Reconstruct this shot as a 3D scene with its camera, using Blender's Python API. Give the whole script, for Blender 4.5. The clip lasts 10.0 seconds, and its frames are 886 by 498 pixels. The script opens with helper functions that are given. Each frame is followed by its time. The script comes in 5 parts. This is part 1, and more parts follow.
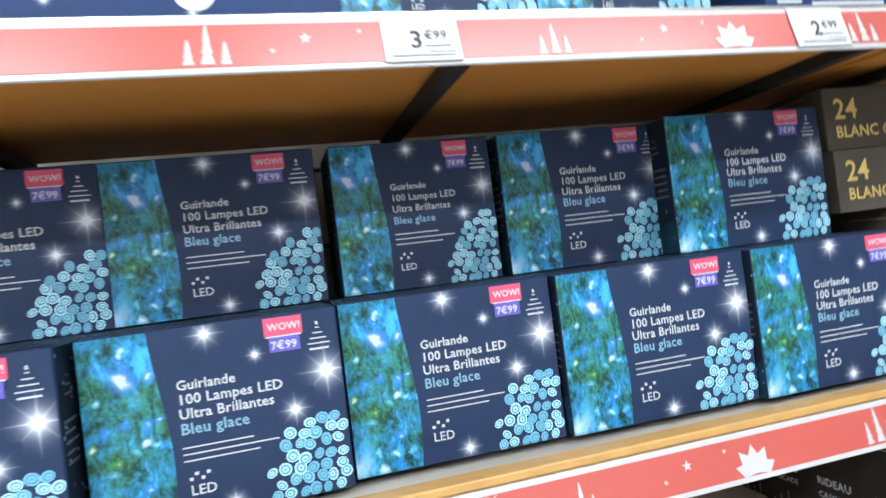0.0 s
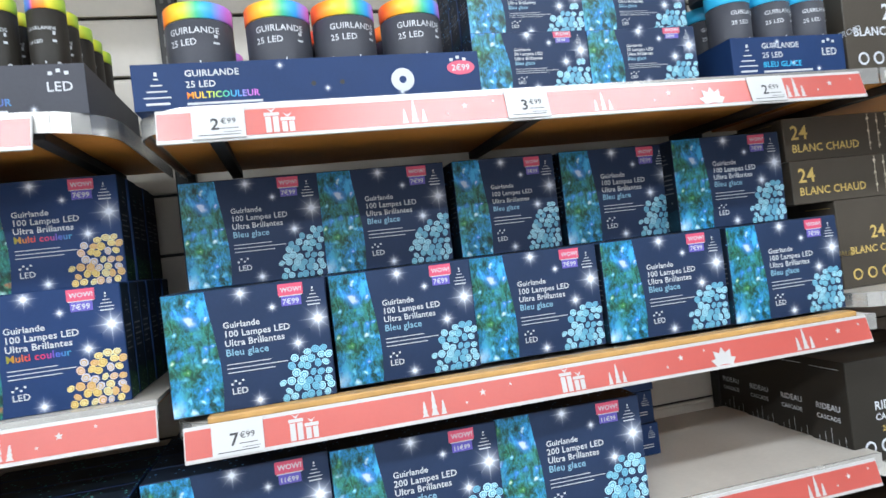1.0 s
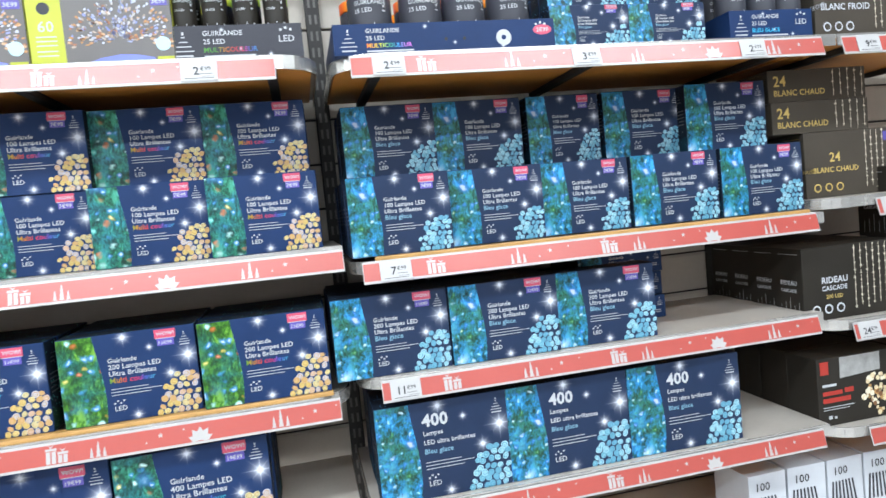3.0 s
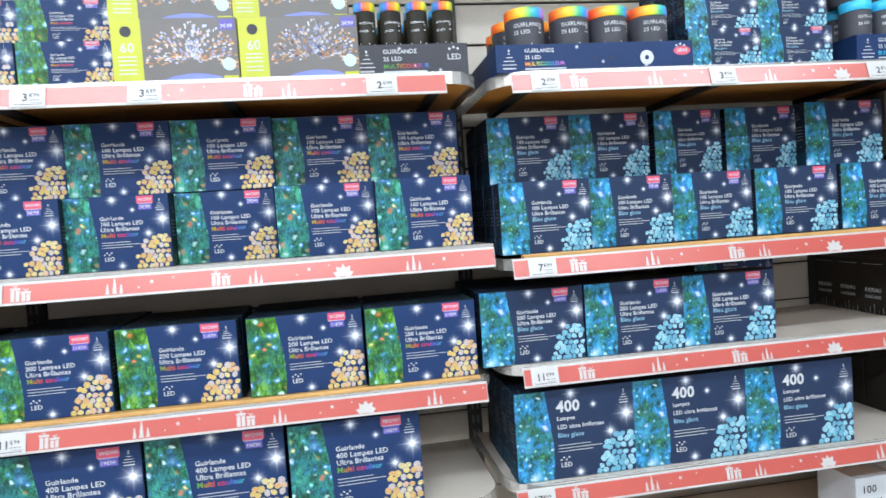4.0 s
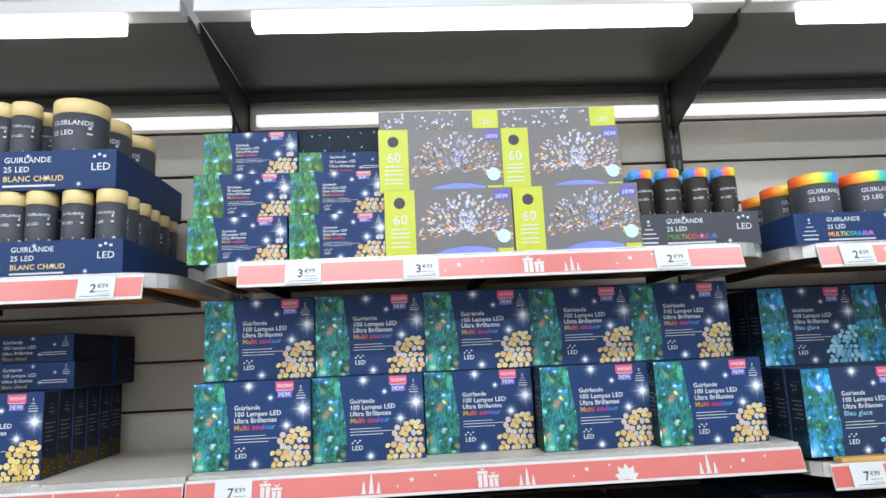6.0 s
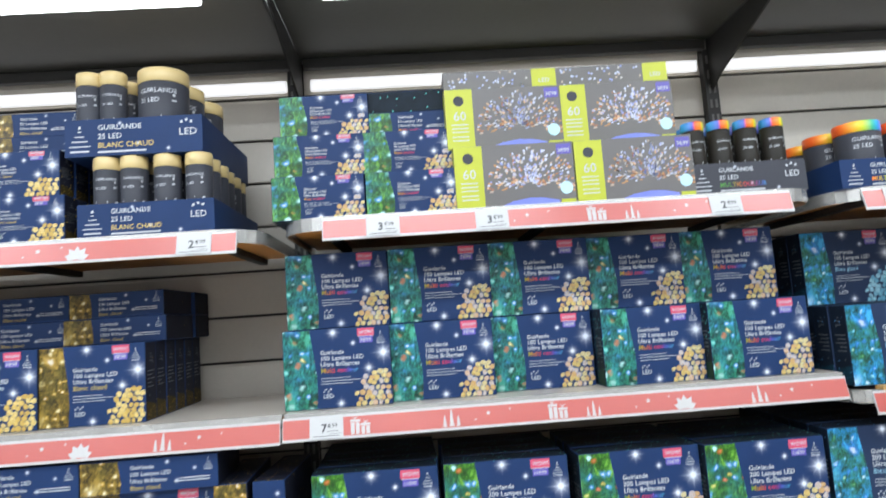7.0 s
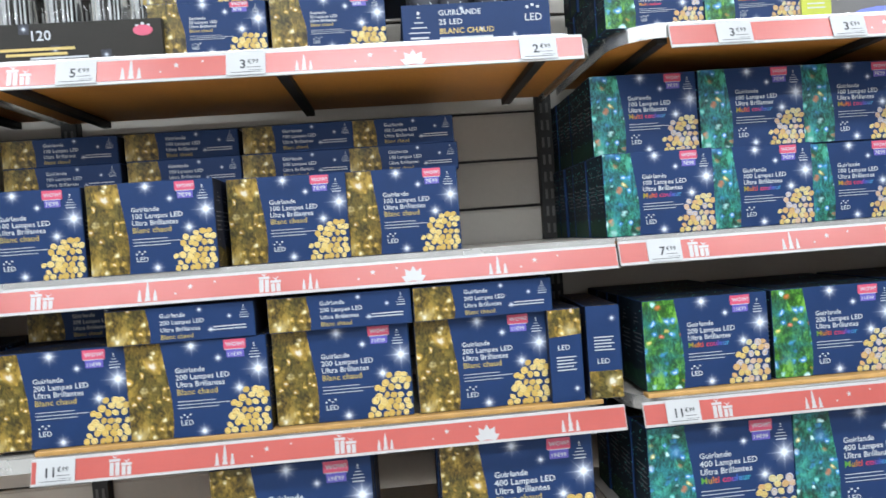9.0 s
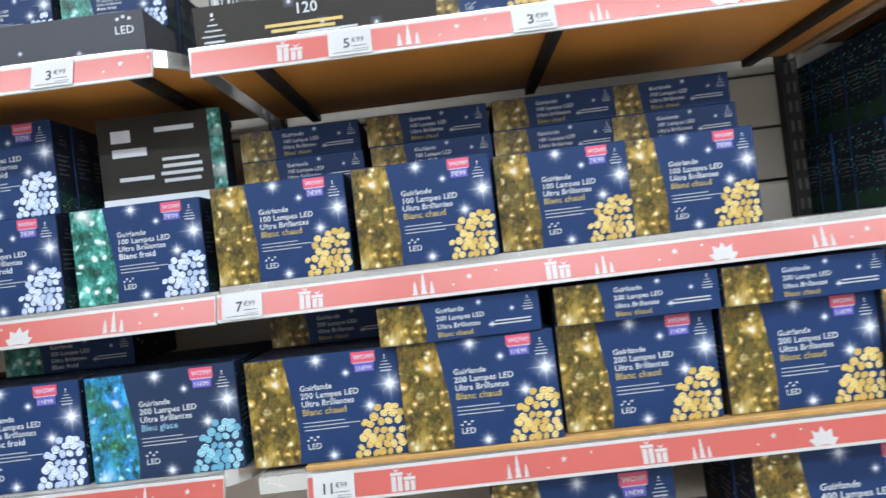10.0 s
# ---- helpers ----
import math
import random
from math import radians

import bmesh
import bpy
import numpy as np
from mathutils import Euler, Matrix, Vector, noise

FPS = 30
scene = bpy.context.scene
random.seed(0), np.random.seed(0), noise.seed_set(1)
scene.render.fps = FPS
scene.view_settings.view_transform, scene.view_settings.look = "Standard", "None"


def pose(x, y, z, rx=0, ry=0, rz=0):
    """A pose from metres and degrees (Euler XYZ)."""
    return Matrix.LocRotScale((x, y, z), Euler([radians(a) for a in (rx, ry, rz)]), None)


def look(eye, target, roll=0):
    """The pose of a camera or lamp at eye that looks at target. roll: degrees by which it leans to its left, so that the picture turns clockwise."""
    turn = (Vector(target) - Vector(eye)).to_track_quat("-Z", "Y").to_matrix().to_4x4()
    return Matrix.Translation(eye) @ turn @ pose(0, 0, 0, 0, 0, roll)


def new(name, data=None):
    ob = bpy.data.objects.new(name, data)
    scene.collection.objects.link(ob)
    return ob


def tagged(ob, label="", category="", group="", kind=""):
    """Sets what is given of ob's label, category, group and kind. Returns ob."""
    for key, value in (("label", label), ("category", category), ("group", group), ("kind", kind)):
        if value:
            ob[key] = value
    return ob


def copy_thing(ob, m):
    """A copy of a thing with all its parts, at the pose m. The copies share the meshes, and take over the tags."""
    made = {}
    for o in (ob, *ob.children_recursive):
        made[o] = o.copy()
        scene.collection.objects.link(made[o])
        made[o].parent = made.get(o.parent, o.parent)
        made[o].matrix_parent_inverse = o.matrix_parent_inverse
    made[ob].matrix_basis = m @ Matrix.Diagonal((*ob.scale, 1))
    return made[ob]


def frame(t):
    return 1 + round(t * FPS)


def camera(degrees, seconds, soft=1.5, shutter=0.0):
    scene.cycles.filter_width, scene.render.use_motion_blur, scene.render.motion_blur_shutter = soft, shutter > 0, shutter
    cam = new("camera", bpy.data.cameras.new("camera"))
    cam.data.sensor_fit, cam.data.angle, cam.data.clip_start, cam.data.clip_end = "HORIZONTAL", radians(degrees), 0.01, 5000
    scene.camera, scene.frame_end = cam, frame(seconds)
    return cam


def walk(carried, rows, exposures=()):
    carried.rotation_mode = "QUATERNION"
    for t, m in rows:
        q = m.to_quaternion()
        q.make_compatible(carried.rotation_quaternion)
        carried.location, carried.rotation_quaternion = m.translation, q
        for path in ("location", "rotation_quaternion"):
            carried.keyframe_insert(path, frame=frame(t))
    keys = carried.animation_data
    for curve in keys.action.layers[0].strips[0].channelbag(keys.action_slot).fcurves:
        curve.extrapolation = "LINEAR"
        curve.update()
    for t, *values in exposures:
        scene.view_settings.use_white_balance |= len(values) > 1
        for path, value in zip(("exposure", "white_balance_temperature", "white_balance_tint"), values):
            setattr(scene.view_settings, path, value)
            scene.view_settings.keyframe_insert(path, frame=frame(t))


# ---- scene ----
cam = camera(70.0, 10.0, shutter=0.2)
PATH = [
    (0, (1.800, -0.646, 1.479), (2.323, 1.284, 1.504), -7.0),
    (0.1, (1.757, -0.680, 1.489), (2.303, 1.244, 1.533), -5.4),
    (0.2, (1.721, -0.716, 1.475), (2.263, 1.208, 1.552), -5.7),
    (0.3, (1.712, -0.763, 1.472), (2.223, 1.170, 1.533), -5.8),
    (0.4, (1.686, -0.800, 1.469), (2.221, 1.127, 1.514), -5.4),
    (0.5, (1.664, -0.839, 1.457), (2.205, 1.086, 1.475), -5.1),
    (0.6, (1.641, -0.888, 1.450), (2.154, 1.045, 1.465), -4.6),
    (0.8, (1.592, -0.974, 1.456), (2.047, 0.973, 1.450), -5.0),
    (1, (1.553, -1.054, 1.458), (2.017, 0.891, 1.469), -6.7),
    (1.2, (1.493, -1.120, 1.467), (2.035, 0.805, 1.477), -6.6),
    (1.5, (1.374, -1.226, 1.436), (1.988, 0.677, 1.408), -6.3),
    (1.7, (1.320, -1.277, 1.426), (1.955, 0.619, 1.395), -7.2),
    (2, (1.268, -1.359, 1.427), (1.866, 0.548, 1.353), -4.0),
    (2.2, (1.285, -1.404, 1.410), (1.833, 0.516, 1.292), -4.9),
    (3.3, (1.162, -1.557, 1.339), (1.532, 0.404, 1.217), -4.0),
    (3.5, (1.082, -1.580, 1.347), (1.412, 0.387, 1.209), -2.8),
    (3.7, (1.024, -1.604, 1.352), (1.323, 0.369, 1.212), -3.2),
    (4, (0.941, -1.627, 1.356), (1.243, 0.348, 1.263), -3.9),
    (4.2, (0.890, -1.636, 1.360), (1.140, 0.348, 1.306), -3.9),
    (4.5, (0.811, -1.598, 1.362), (0.955, 0.397, 1.372), -2.1),
    (4.7, (0.758, -1.549, 1.348), (0.811, 0.450, 1.402), -3.3),
    (5, (0.694, -1.449, 1.401), (0.730, 0.548, 1.496), -3.5),
    (5.2, (0.644, -1.397, 1.430), (0.679, 0.593, 1.626), -3.1),
    (5.3, (0.623, -1.383, 1.440), (0.647, 0.606, 1.652), -2.9),
    (5.5, (0.561, -1.365, 1.482), (0.598, 0.623, 1.697), -1.7),
    (5.7, (0.521, -1.377, 1.517), (0.607, 0.595, 1.839), -1.9),
    (6.8, (0.361, -1.465, 1.505), (0.488, 0.508, 1.805), -3.3),
    (7, (0.320, -1.487, 1.479), (0.417, 0.499, 1.694), -4.0),
    (7.2, (0.272, -1.513, 1.430), (0.331, 0.477, 1.617), -4.0),
    (7.5, (0.205, -1.517, 1.392), (0.268, 0.477, 1.532), -4.0),
    (7.7, (0.136, -1.493, 1.341), (0.164, 0.504, 1.437), -3.8),
    (8, (-0.008, -1.432, 1.318), (0.067, 0.566, 1.355), -3.7),
    (8.2, (-0.091, -1.398, 1.332), (-0.022, 0.600, 1.352), -6.2),
    (8.3, (-0.140, -1.377, 1.327), (-0.085, 0.622, 1.320), -6.8),
    (8.5, (-0.229, -1.356, 1.315), (-0.243, 0.643, 1.254), -6.2),
    (8.7, (-0.330, -1.347, 1.312), (-0.312, 0.652, 1.243), -5.7),
    (8.8, (-0.364, -1.345, 1.317), (-0.314, 0.653, 1.251), -5.2),
    (9, (-0.472, -1.338, 1.321), (-0.333, 0.656, 1.272), -4.2),
    (9.2, (-0.576, -1.335, 1.312), (-0.411, 0.658, 1.311), -6.2),
    (9.3, (-0.621, -1.318, 1.308), (-0.463, 0.675, 1.275), -6.5),
    (9.5, (-0.718, -1.299, 1.306), (-0.637, 0.700, 1.311), -5.9),
    (9.7, (-0.798, -1.249, 1.303), (-0.777, 0.751, 1.351), -5.9),
    (10, (-0.914, -1.162, 1.296), (-0.970, 0.838, 1.312), -6.9),
]
walk(cam, [(t, look(eye, target, roll)) for t, eye, target, roll in PATH], exposures=[(0.0, 0.18), (0.5, 0.0), (2.0, 0.02), (4.5, -0.08), (5.5, -0.14), (7.0, -0.25), (8.0, -0.22), (10.0, -0.24)])

# ---- light: shop ceiling tubes and the tubes under the canopy ----
world = bpy.data.worlds.new("shop_air")
world.use_nodes = True
scene.world = world
world.node_tree.nodes["Background"].inputs[0].default_value = (1.0, 0.98, 0.95, 1)
world.node_tree.nodes["Background"].inputs[1].default_value = 0.015

CEILING_WATTS, WALL_TUBE = 88.0, 5.0


def area_lamp(name, x, y, z, sx, sy, watts, color):
    data = bpy.data.lights.new(name, "AREA")
    data.shape, data.size, data.size_y, data.energy, data.color = "RECTANGLE", sx, sy, watts, color
    ob = new(name, data)
    ob.matrix_world = pose(x, y, z)
    return tagged(ob, "white light of a fluorescent shop lamp", "lamp light", kind="structure")


TUBE = (0.815, 0.905, 1.0)
for lamp_y, share in ((-1.9, 0.92), (-3.6, 1.32)):
    for lamp_x in (-3.0, 0.0, 3.0):
        area_lamp("ceiling_lamp_light", lamp_x, lamp_y, 3.28, 2.4, 0.22, CEILING_WATTS * share, TUBE)


# ---- materials ----
def material(name):
    m = bpy.data.materials.new(name)
    m.use_nodes = True
    return m, m.node_tree.nodes, m.node_tree.links, m.node_tree.nodes["Principled BSDF"]


def ramp(nodes, stops, mode="LINEAR"):
    r = nodes.new("ShaderNodeValToRGB")
    r.color_ramp.interpolation = mode
    while len(r.color_ramp.elements) < len(stops):
        r.color_ramp.elements.new(0.5)
    for e, (p, c) in zip(r.color_ramp.elements, stops):
        e.position, e.color = p, (*c, 1)
    return r


def coords(nodes, links, scale=(1, 1, 1)):
    c, mp = nodes.new("ShaderNodeTexCoord"), nodes.new("ShaderNodeMapping")
    mp.inputs["Scale"].default_value = scale
    links.new(c.outputs["Object"], mp.inputs["Vector"])
    return mp.outputs[0]


def noise_tex(nodes, links, vec, scale, detail=4, rough=0.6):
    n = nodes.new("ShaderNodeTexNoise")
    n.inputs["Scale"].default_value, n.inputs["Detail"].default_value, n.inputs["Roughness"].default_value = scale, detail, rough
    links.new(vec, n.inputs["Vector"])
    return n


def mix(nodes, links, fac, a, b, mode="MIX"):
    n = nodes.new("ShaderNodeMix")
    n.data_type, n.blend_type = "RGBA", mode
    for socket, v in ((n.inputs["Factor"], fac), (n.inputs[6], a), (n.inputs[7], b)):
        if isinstance(v, (int, float)):
            socket.default_value = v
        elif isinstance(v, tuple):
            socket.default_value = (*v, 1)
        else:
            links.new(v, socket)
    return n.outputs[2]


def calc(nodes, links, op, a, b=0.0, clamp=False):
    n = nodes.new("ShaderNodeMath")
    n.operation, n.use_clamp = op, clamp
    for socket, v in ((n.inputs[0], a), (n.inputs[1], b)):
        if isinstance(v, (int, float)):
            socket.default_value = v
        else:
            links.new(v, socket)
    return n.outputs[0]


def plain(name, color, rough=0.5, metal=0.0, vary=0.15, scale=14.0, bump=0.0, coat=0.0, spec=0.5):
    """A surface of one colour with soft stains, fine grain and uneven gloss."""
    m, nodes, links, p = material(name)
    vec = coords(nodes, links)
    big, fine = noise_tex(nodes, links, vec, scale, 5), noise_tex(nodes, links, vec, scale * 22, 3)
    both = calc(nodes, links, "ADD", calc(nodes, links, "MULTIPLY", big.outputs[0], 0.7), calc(nodes, links, "MULTIPLY", fine.outputs[0], 0.3))
    dark, light = tuple(c * (1 - vary) for c in color), tuple(min(1, c * (1 + vary)) for c in color)
    r = ramp(nodes, [(0.3, dark), (0.7, light)])
    links.new(both, r.inputs[0])
    links.new(r.outputs[0], p.inputs["Base Color"])
    g = calc(nodes, links, "ADD", calc(nodes, links, "MULTIPLY", big.outputs[0], 0.16), rough - 0.08, True)
    links.new(g, p.inputs["Roughness"])
    p.inputs["Metallic"].default_value = metal
    p.inputs["Specular IOR Level"].default_value = spec
    if coat:
        p.inputs["Coat Weight"].default_value, p.inputs["Coat Roughness"].default_value = coat, 0.28
    if bump:
        b = nodes.new("ShaderNodeBump")
        b.inputs["Strength"].default_value, b.inputs["Distance"].default_value = bump, 0.002
        links.new(both, b.inputs["Height"])
        links.new(b.outputs[0], p.inputs["Normal"])
    return m


def photo(name, stops, light_stops, foliage=150.0, lights=60.0, reach=0.40, second=None):
    """A printed close-up of needles with small glowing lamps between them."""
    m, nodes, links, p = material(name)
    vec = coords(nodes, links)
    wob = noise_tex(nodes, links, vec, 30, 3)
    bent = nodes.new("ShaderNodeVectorMath")
    bent.operation = "MULTIPLY_ADD"
    links.new(wob.outputs["Color"], bent.inputs[0])
    bent.inputs[1].default_value = (0.03, 0.03, 0.03)
    links.new(vec, bent.inputs[2])
    lean = nodes.new("ShaderNodeMapping")
    lean.inputs["Rotation"].default_value, lean.inputs["Scale"].default_value = (0, 0.7, 0), (1.0, 1.0, 0.32)
    links.new(bent.outputs[0], lean.inputs["Vector"])
    streak = noise_tex(nodes, links, lean.outputs[0], foliage, 5, 0.75)
    cloud = noise_tex(nodes, links, vec, 24, 3)
    f = calc(nodes, links, "ADD", calc(nodes, links, "MULTIPLY", streak.outputs[0], 0.45), calc(nodes, links, "MULTIPLY", cloud.outputs[0], 0.55))
    f = calc(nodes, links, "ADD", calc(nodes, links, "MULTIPLY", f, 2.0), -0.50)
    base = ramp(nodes, stops)
    links.new(f, base.inputs[0])
    color = base.outputs[0]
    if second:
        patch = nodes.new("ShaderNodeMapRange")
        patch.inputs["From Min"].default_value, patch.inputs["From Max"].default_value = 0.46, 0.58
        other = noise_tex(nodes, links, bent.outputs[0], 14, 3)
        links.new(other.outputs["Color"], patch.inputs["Value"])
        tint = ramp(nodes, [(0.36, tuple(c * 0.15 for c in second)), (0.64, second)])
        links.new(streak.outputs[0], tint.inputs[0])
        color = mix(nodes, links, calc(nodes, links, "MULTIPLY", patch.outputs[0], 0.85), color, tint.outputs[0])
    for scale, far, strength in ((lights * 0.36, reach * 1.15, 0.62), (lights, reach * 1.05, 1.0), (lights * 0.5, reach * 0.62, 0.95)):
        v = nodes.new("ShaderNodeTexVoronoi")
        v.inputs["Scale"].default_value = scale
        links.new(bent.outputs[0], v.inputs["Vector"])
        near = nodes.new("ShaderNodeMapRange")
        near.inputs["From Min"].default_value, near.inputs["From Max"].default_value = far, far * 0.25
        links.new(v.outputs["Distance"], near.inputs["Value"])
        pick = ramp(nodes, light_stops, "CONSTANT")
        sep = nodes.new("ShaderNodeSeparateColor")
        links.new(v.outputs["Color"], sep.inputs[0])
        links.new(sep.outputs[0], pick.inputs[0])
        keep = calc(nodes, links, "GREATER_THAN", sep.outputs[1], 0.25)
        soft = calc(nodes, links, "MULTIPLY", calc(nodes, links, "POWER", near.outputs[0], 1.6), strength)
        color = mix(nodes, links, calc(nodes, links, "MULTIPLY", soft, keep), color, pick.outputs[0])
        core = calc(nodes, links, "MULTIPLY", calc(nodes, links, "POWER", near.outputs[0], 9.0), 0.6)
        color = mix(nodes, links, calc(nodes, links, "MULTIPLY", core, keep), color, (0.68, 0.72, 0.70))
    links.new(color, p.inputs["Base Color"])
    p.inputs["Roughness"].default_value = 0.38
    p.inputs["Specular IOR Level"].default_value = 0.35
    return m


NAVY = (0.0095, 0.030, 0.098)
NAVY_SLATE = (0.014, 0.028, 0.068)


def sparkle_material(name, ground):
    """A printed white star with a soft halo on its blue ground."""
    m, nodes, links, p = material(name)
    uv = nodes.new("ShaderNodeUVMap")
    sep = nodes.new("ShaderNodeSeparateXYZ")
    links.new(uv.outputs[0], sep.inputs[0])
    u, v = calc(nodes, links, "SUBTRACT", sep.outputs[0], 0.5), calc(nodes, links, "SUBTRACT", sep.outputs[1], 0.5)
    r = calc(nodes, links, "SQRT", calc(nodes, links, "ADD", calc(nodes, links, "MULTIPLY", u, u), calc(nodes, links, "MULTIPLY", v, v)))
    fall = calc(nodes, links, "MAXIMUM", calc(nodes, links, "SUBTRACT", 1.0, calc(nodes, links, "MULTIPLY", r, 2.05)), 0.0)
    cross = calc(nodes, links, "ABSOLUTE", calc(nodes, links, "MULTIPLY", u, v))
    diag = calc(nodes, links, "ABSOLUTE", calc(nodes, links, "SUBTRACT", calc(nodes, links, "MULTIPLY", u, u), calc(nodes, links, "MULTIPLY", v, v)))
    rays = calc(nodes, links, "ADD", calc(nodes, links, "DIVIDE", 0.0008, calc(nodes, links, "ADD", cross, 0.0008)),
                calc(nodes, links, "MULTIPLY", calc(nodes, links, "DIVIDE", 0.0011, calc(nodes, links, "ADD", diag, 0.0011)), 0.55))
    core = calc(nodes, links, "POWER", fall, 4.0)
    g = calc(nodes, links, "ADD", calc(nodes, links, "MULTIPLY", rays, calc(nodes, links, "POWER", fall, 1.25)), calc(nodes, links, "MULTIPLY", core, 0.9), True)
    vec = coords(nodes, links)
    big, fine = noise_tex(nodes, links, vec, 9, 5), noise_tex(nodes, links, vec, 198, 3)
    both = calc(nodes, links, "ADD", calc(nodes, links, "MULTIPLY", big.outputs[0], 0.7), calc(nodes, links, "MULTIPLY", fine.outputs[0], 0.3))
    tone = ramp(nodes, [(0.3, tuple(c * 0.88 for c in ground)), (0.7, tuple(c * 1.12 for c in ground))])
    links.new(both, tone.inputs[0])
    links.new(mix(nodes, links, g, tone.outputs[0], (0.66, 0.70, 0.78)), p.inputs["Base Color"])
    links.new(calc(nodes, links, "ADD", calc(nodes, links, "MULTIPLY", big.outputs[0], 0.16), 0.42, True), p.inputs["Roughness"])
    p.inputs["Specular IOR Level"].default_value = 0.22
    return m


def clear_plastic(name):
    m, nodes, links, p = material(name)
    p.inputs["Base Color"].default_value = (0.93, 0.94, 0.94, 1)
    p.inputs["Transmission Weight"].default_value, p.inputs["IOR"].default_value = 1.0, 1.06
    dust = noise_tex(nodes, links, coords(nodes, links), 40, 3)
    links.new(calc(nodes, links, "MULTIPLY", dust.outputs[0], 0.16), p.inputs["Roughness"])
    p.inputs["Coat Weight"].default_value, p.inputs["Coat Roughness"].default_value = 0.6, 0.08
    return m


def island_colors(name, stops, rough=0.4):
    m, nodes, links, p = material(name)
    geo = nodes.new("ShaderNodeNewGeometry")
    r = ramp(nodes, stops, "CONSTANT")
    links.new(geo.outputs["Random Per Island"], r.inputs[0])
    links.new(r.outputs[0], p.inputs["Base Color"])
    p.inputs["Roughness"].default_value = rough
    return m


RAINBOW = [(0.0, (0.85, 0.12, 0.02)), (0.2, (0.9, 0.42, 0.02)), (0.4, (0.55, 0.65, 0.03)), (0.6, (0.05, 0.45, 0.25)), (0.8, (0.03, 0.3, 0.75)), (1.0, (0.55, 0.15, 0.6))]
TITLE_HUES = [(0.0, (0.10, 0.42, 0.05)), (0.18, (0.75, 0.30, 0.02)), (0.35, (0.85, 0.06, 0.06)), (0.6, (0.75, 0.03, 0.20)), (0.72, (0.10, 0.12, 0.70)), (1.0, (0.03, 0.45, 0.60))]
CAP_HUES = [(0.0, (0.04, 0.30, 0.60)), (0.28, (0.10, 0.12, 0.50)), (0.38, (0.80, 0.10, 0.03)), (0.66, (0.85, 0.28, 0.02)), (0.76, (0.75, 0.60, 0.03)), (1.0, (0.35, 0.55, 0.05))]


def rainbow(name, x0, x1, hues=RAINBOW, level=1.0):
    m, nodes, links, p = material(name)
    c, sep = nodes.new("ShaderNodeTexCoord"), nodes.new("ShaderNodeSeparateXYZ")
    links.new(c.outputs["Object"], sep.inputs[0])
    rng = nodes.new("ShaderNodeMapRange")
    rng.inputs["From Min"].default_value, rng.inputs["From Max"].default_value = x0, x1
    links.new(sep.outputs[0], rng.inputs["Value"])
    r = ramp(nodes, [(p_, tuple(c * level for c in q)) for p_, q in hues])
    links.new(rng.outputs[0], r.inputs[0])
    links.new(r.outputs[0], p.inputs["Base Color"])
    p.inputs["Roughness"].default_value = 0.4
    return m


def specked(name, ground, spots, density=95.0, rough=0.6):
    """Printed card: a dark ground with a few tiny points of light."""
    m, nodes, links, p = material(name)
    vec = coords(nodes, links)
    v = nodes.new("ShaderNodeTexVoronoi")
    v.inputs["Scale"].default_value = density
    links.new(vec, v.inputs["Vector"])
    sep = nodes.new("ShaderNodeSeparateColor")
    links.new(v.outputs["Color"], sep.inputs[0])
    near = calc(nodes, links, "LESS_THAN", v.outputs["Distance"], 0.2)
    keep = calc(nodes, links, "GREATER_THAN", sep.outputs[0], 0.55)
    n = noise_tex(nodes, links, vec, 30, 4)
    r = ramp(nodes, [(0.3, tuple(c * 0.7 for c in ground)), (0.7, tuple(c * 1.3 for c in ground))])
    links.new(n.outputs[0], r.inputs[0])
    links.new(mix(nodes, links, calc(nodes, links, "MULTIPLY", near, keep), r.outputs[0], spots), p.inputs["Base Color"])
    p.inputs["Roughness"].default_value = rough
    p.inputs["Specular IOR Level"].default_value = 0.2
    return m


M = {}
M["navy"] = plain("navy_printed_card", NAVY, 0.5, vary=0.12, scale=9, spec=0.22)
M["navy_slate"] = plain("slate_navy_printed_card", NAVY_SLATE, 0.5, vary=0.12, scale=9, spec=0.22)
M["slate"] = plain("slate_printed_card", (0.045, 0.047, 0.058), 0.5, vary=0.12, scale=9, spec=0.25)
M["black_card"] = plain("brown_black_printed_card", (0.022, 0.019, 0.015), 0.5, vary=0.15, scale=9, spec=0.22)
M["brown_card"] = plain("brown_printed_card", (0.056, 0.047, 0.036), 0.45, vary=0.12, scale=9, spec=0.3)
M["grey_card"] = plain("grey_printed_card", (0.12, 0.112, 0.107), 0.42, vary=0.12, scale=9)
M["side_multi"] = specked("side_green_specked_card", (0.006, 0.012, 0.020), (0.10, 0.45, 0.40))
M["side_ice"] = specked("side_blue_specked_card", (0.006, 0.012, 0.024), (0.10, 0.30, 0.55))
M["side_warm"] = specked("side_gold_specked_card", (0.008, 0.010, 0.020), (0.45, 0.30, 0.06))
M["side_white"] = specked("side_pale_specked_card", (0.008, 0.012, 0.022), (0.5, 0.55, 0.6))
# The cartons' side prints: needles and words, with shade put into their colours.
M["side_words"] = plain("shaded_side_print", (0.10, 0.105, 0.11), 0.5, vary=0.25, scale=60)
M["needles_multi"] = specked("shaded_picture_of_green_needles", (0.008, 0.030, 0.018), (0.20, 0.42, 0.16), 170.0)
M["needles_ice"] = specked("shaded_picture_of_blue_needles", (0.006, 0.030, 0.050), (0.12, 0.40, 0.62), 170.0)
M["needles_warm"] = specked("shaded_picture_of_gold_needles", (0.045, 0.030, 0.006), (0.55, 0.38, 0.08), 170.0)
M["needles_white"] = specked("shaded_picture_of_pale_needles", (0.010, 0.035, 0.030), (0.42, 0.50, 0.50), 170.0)
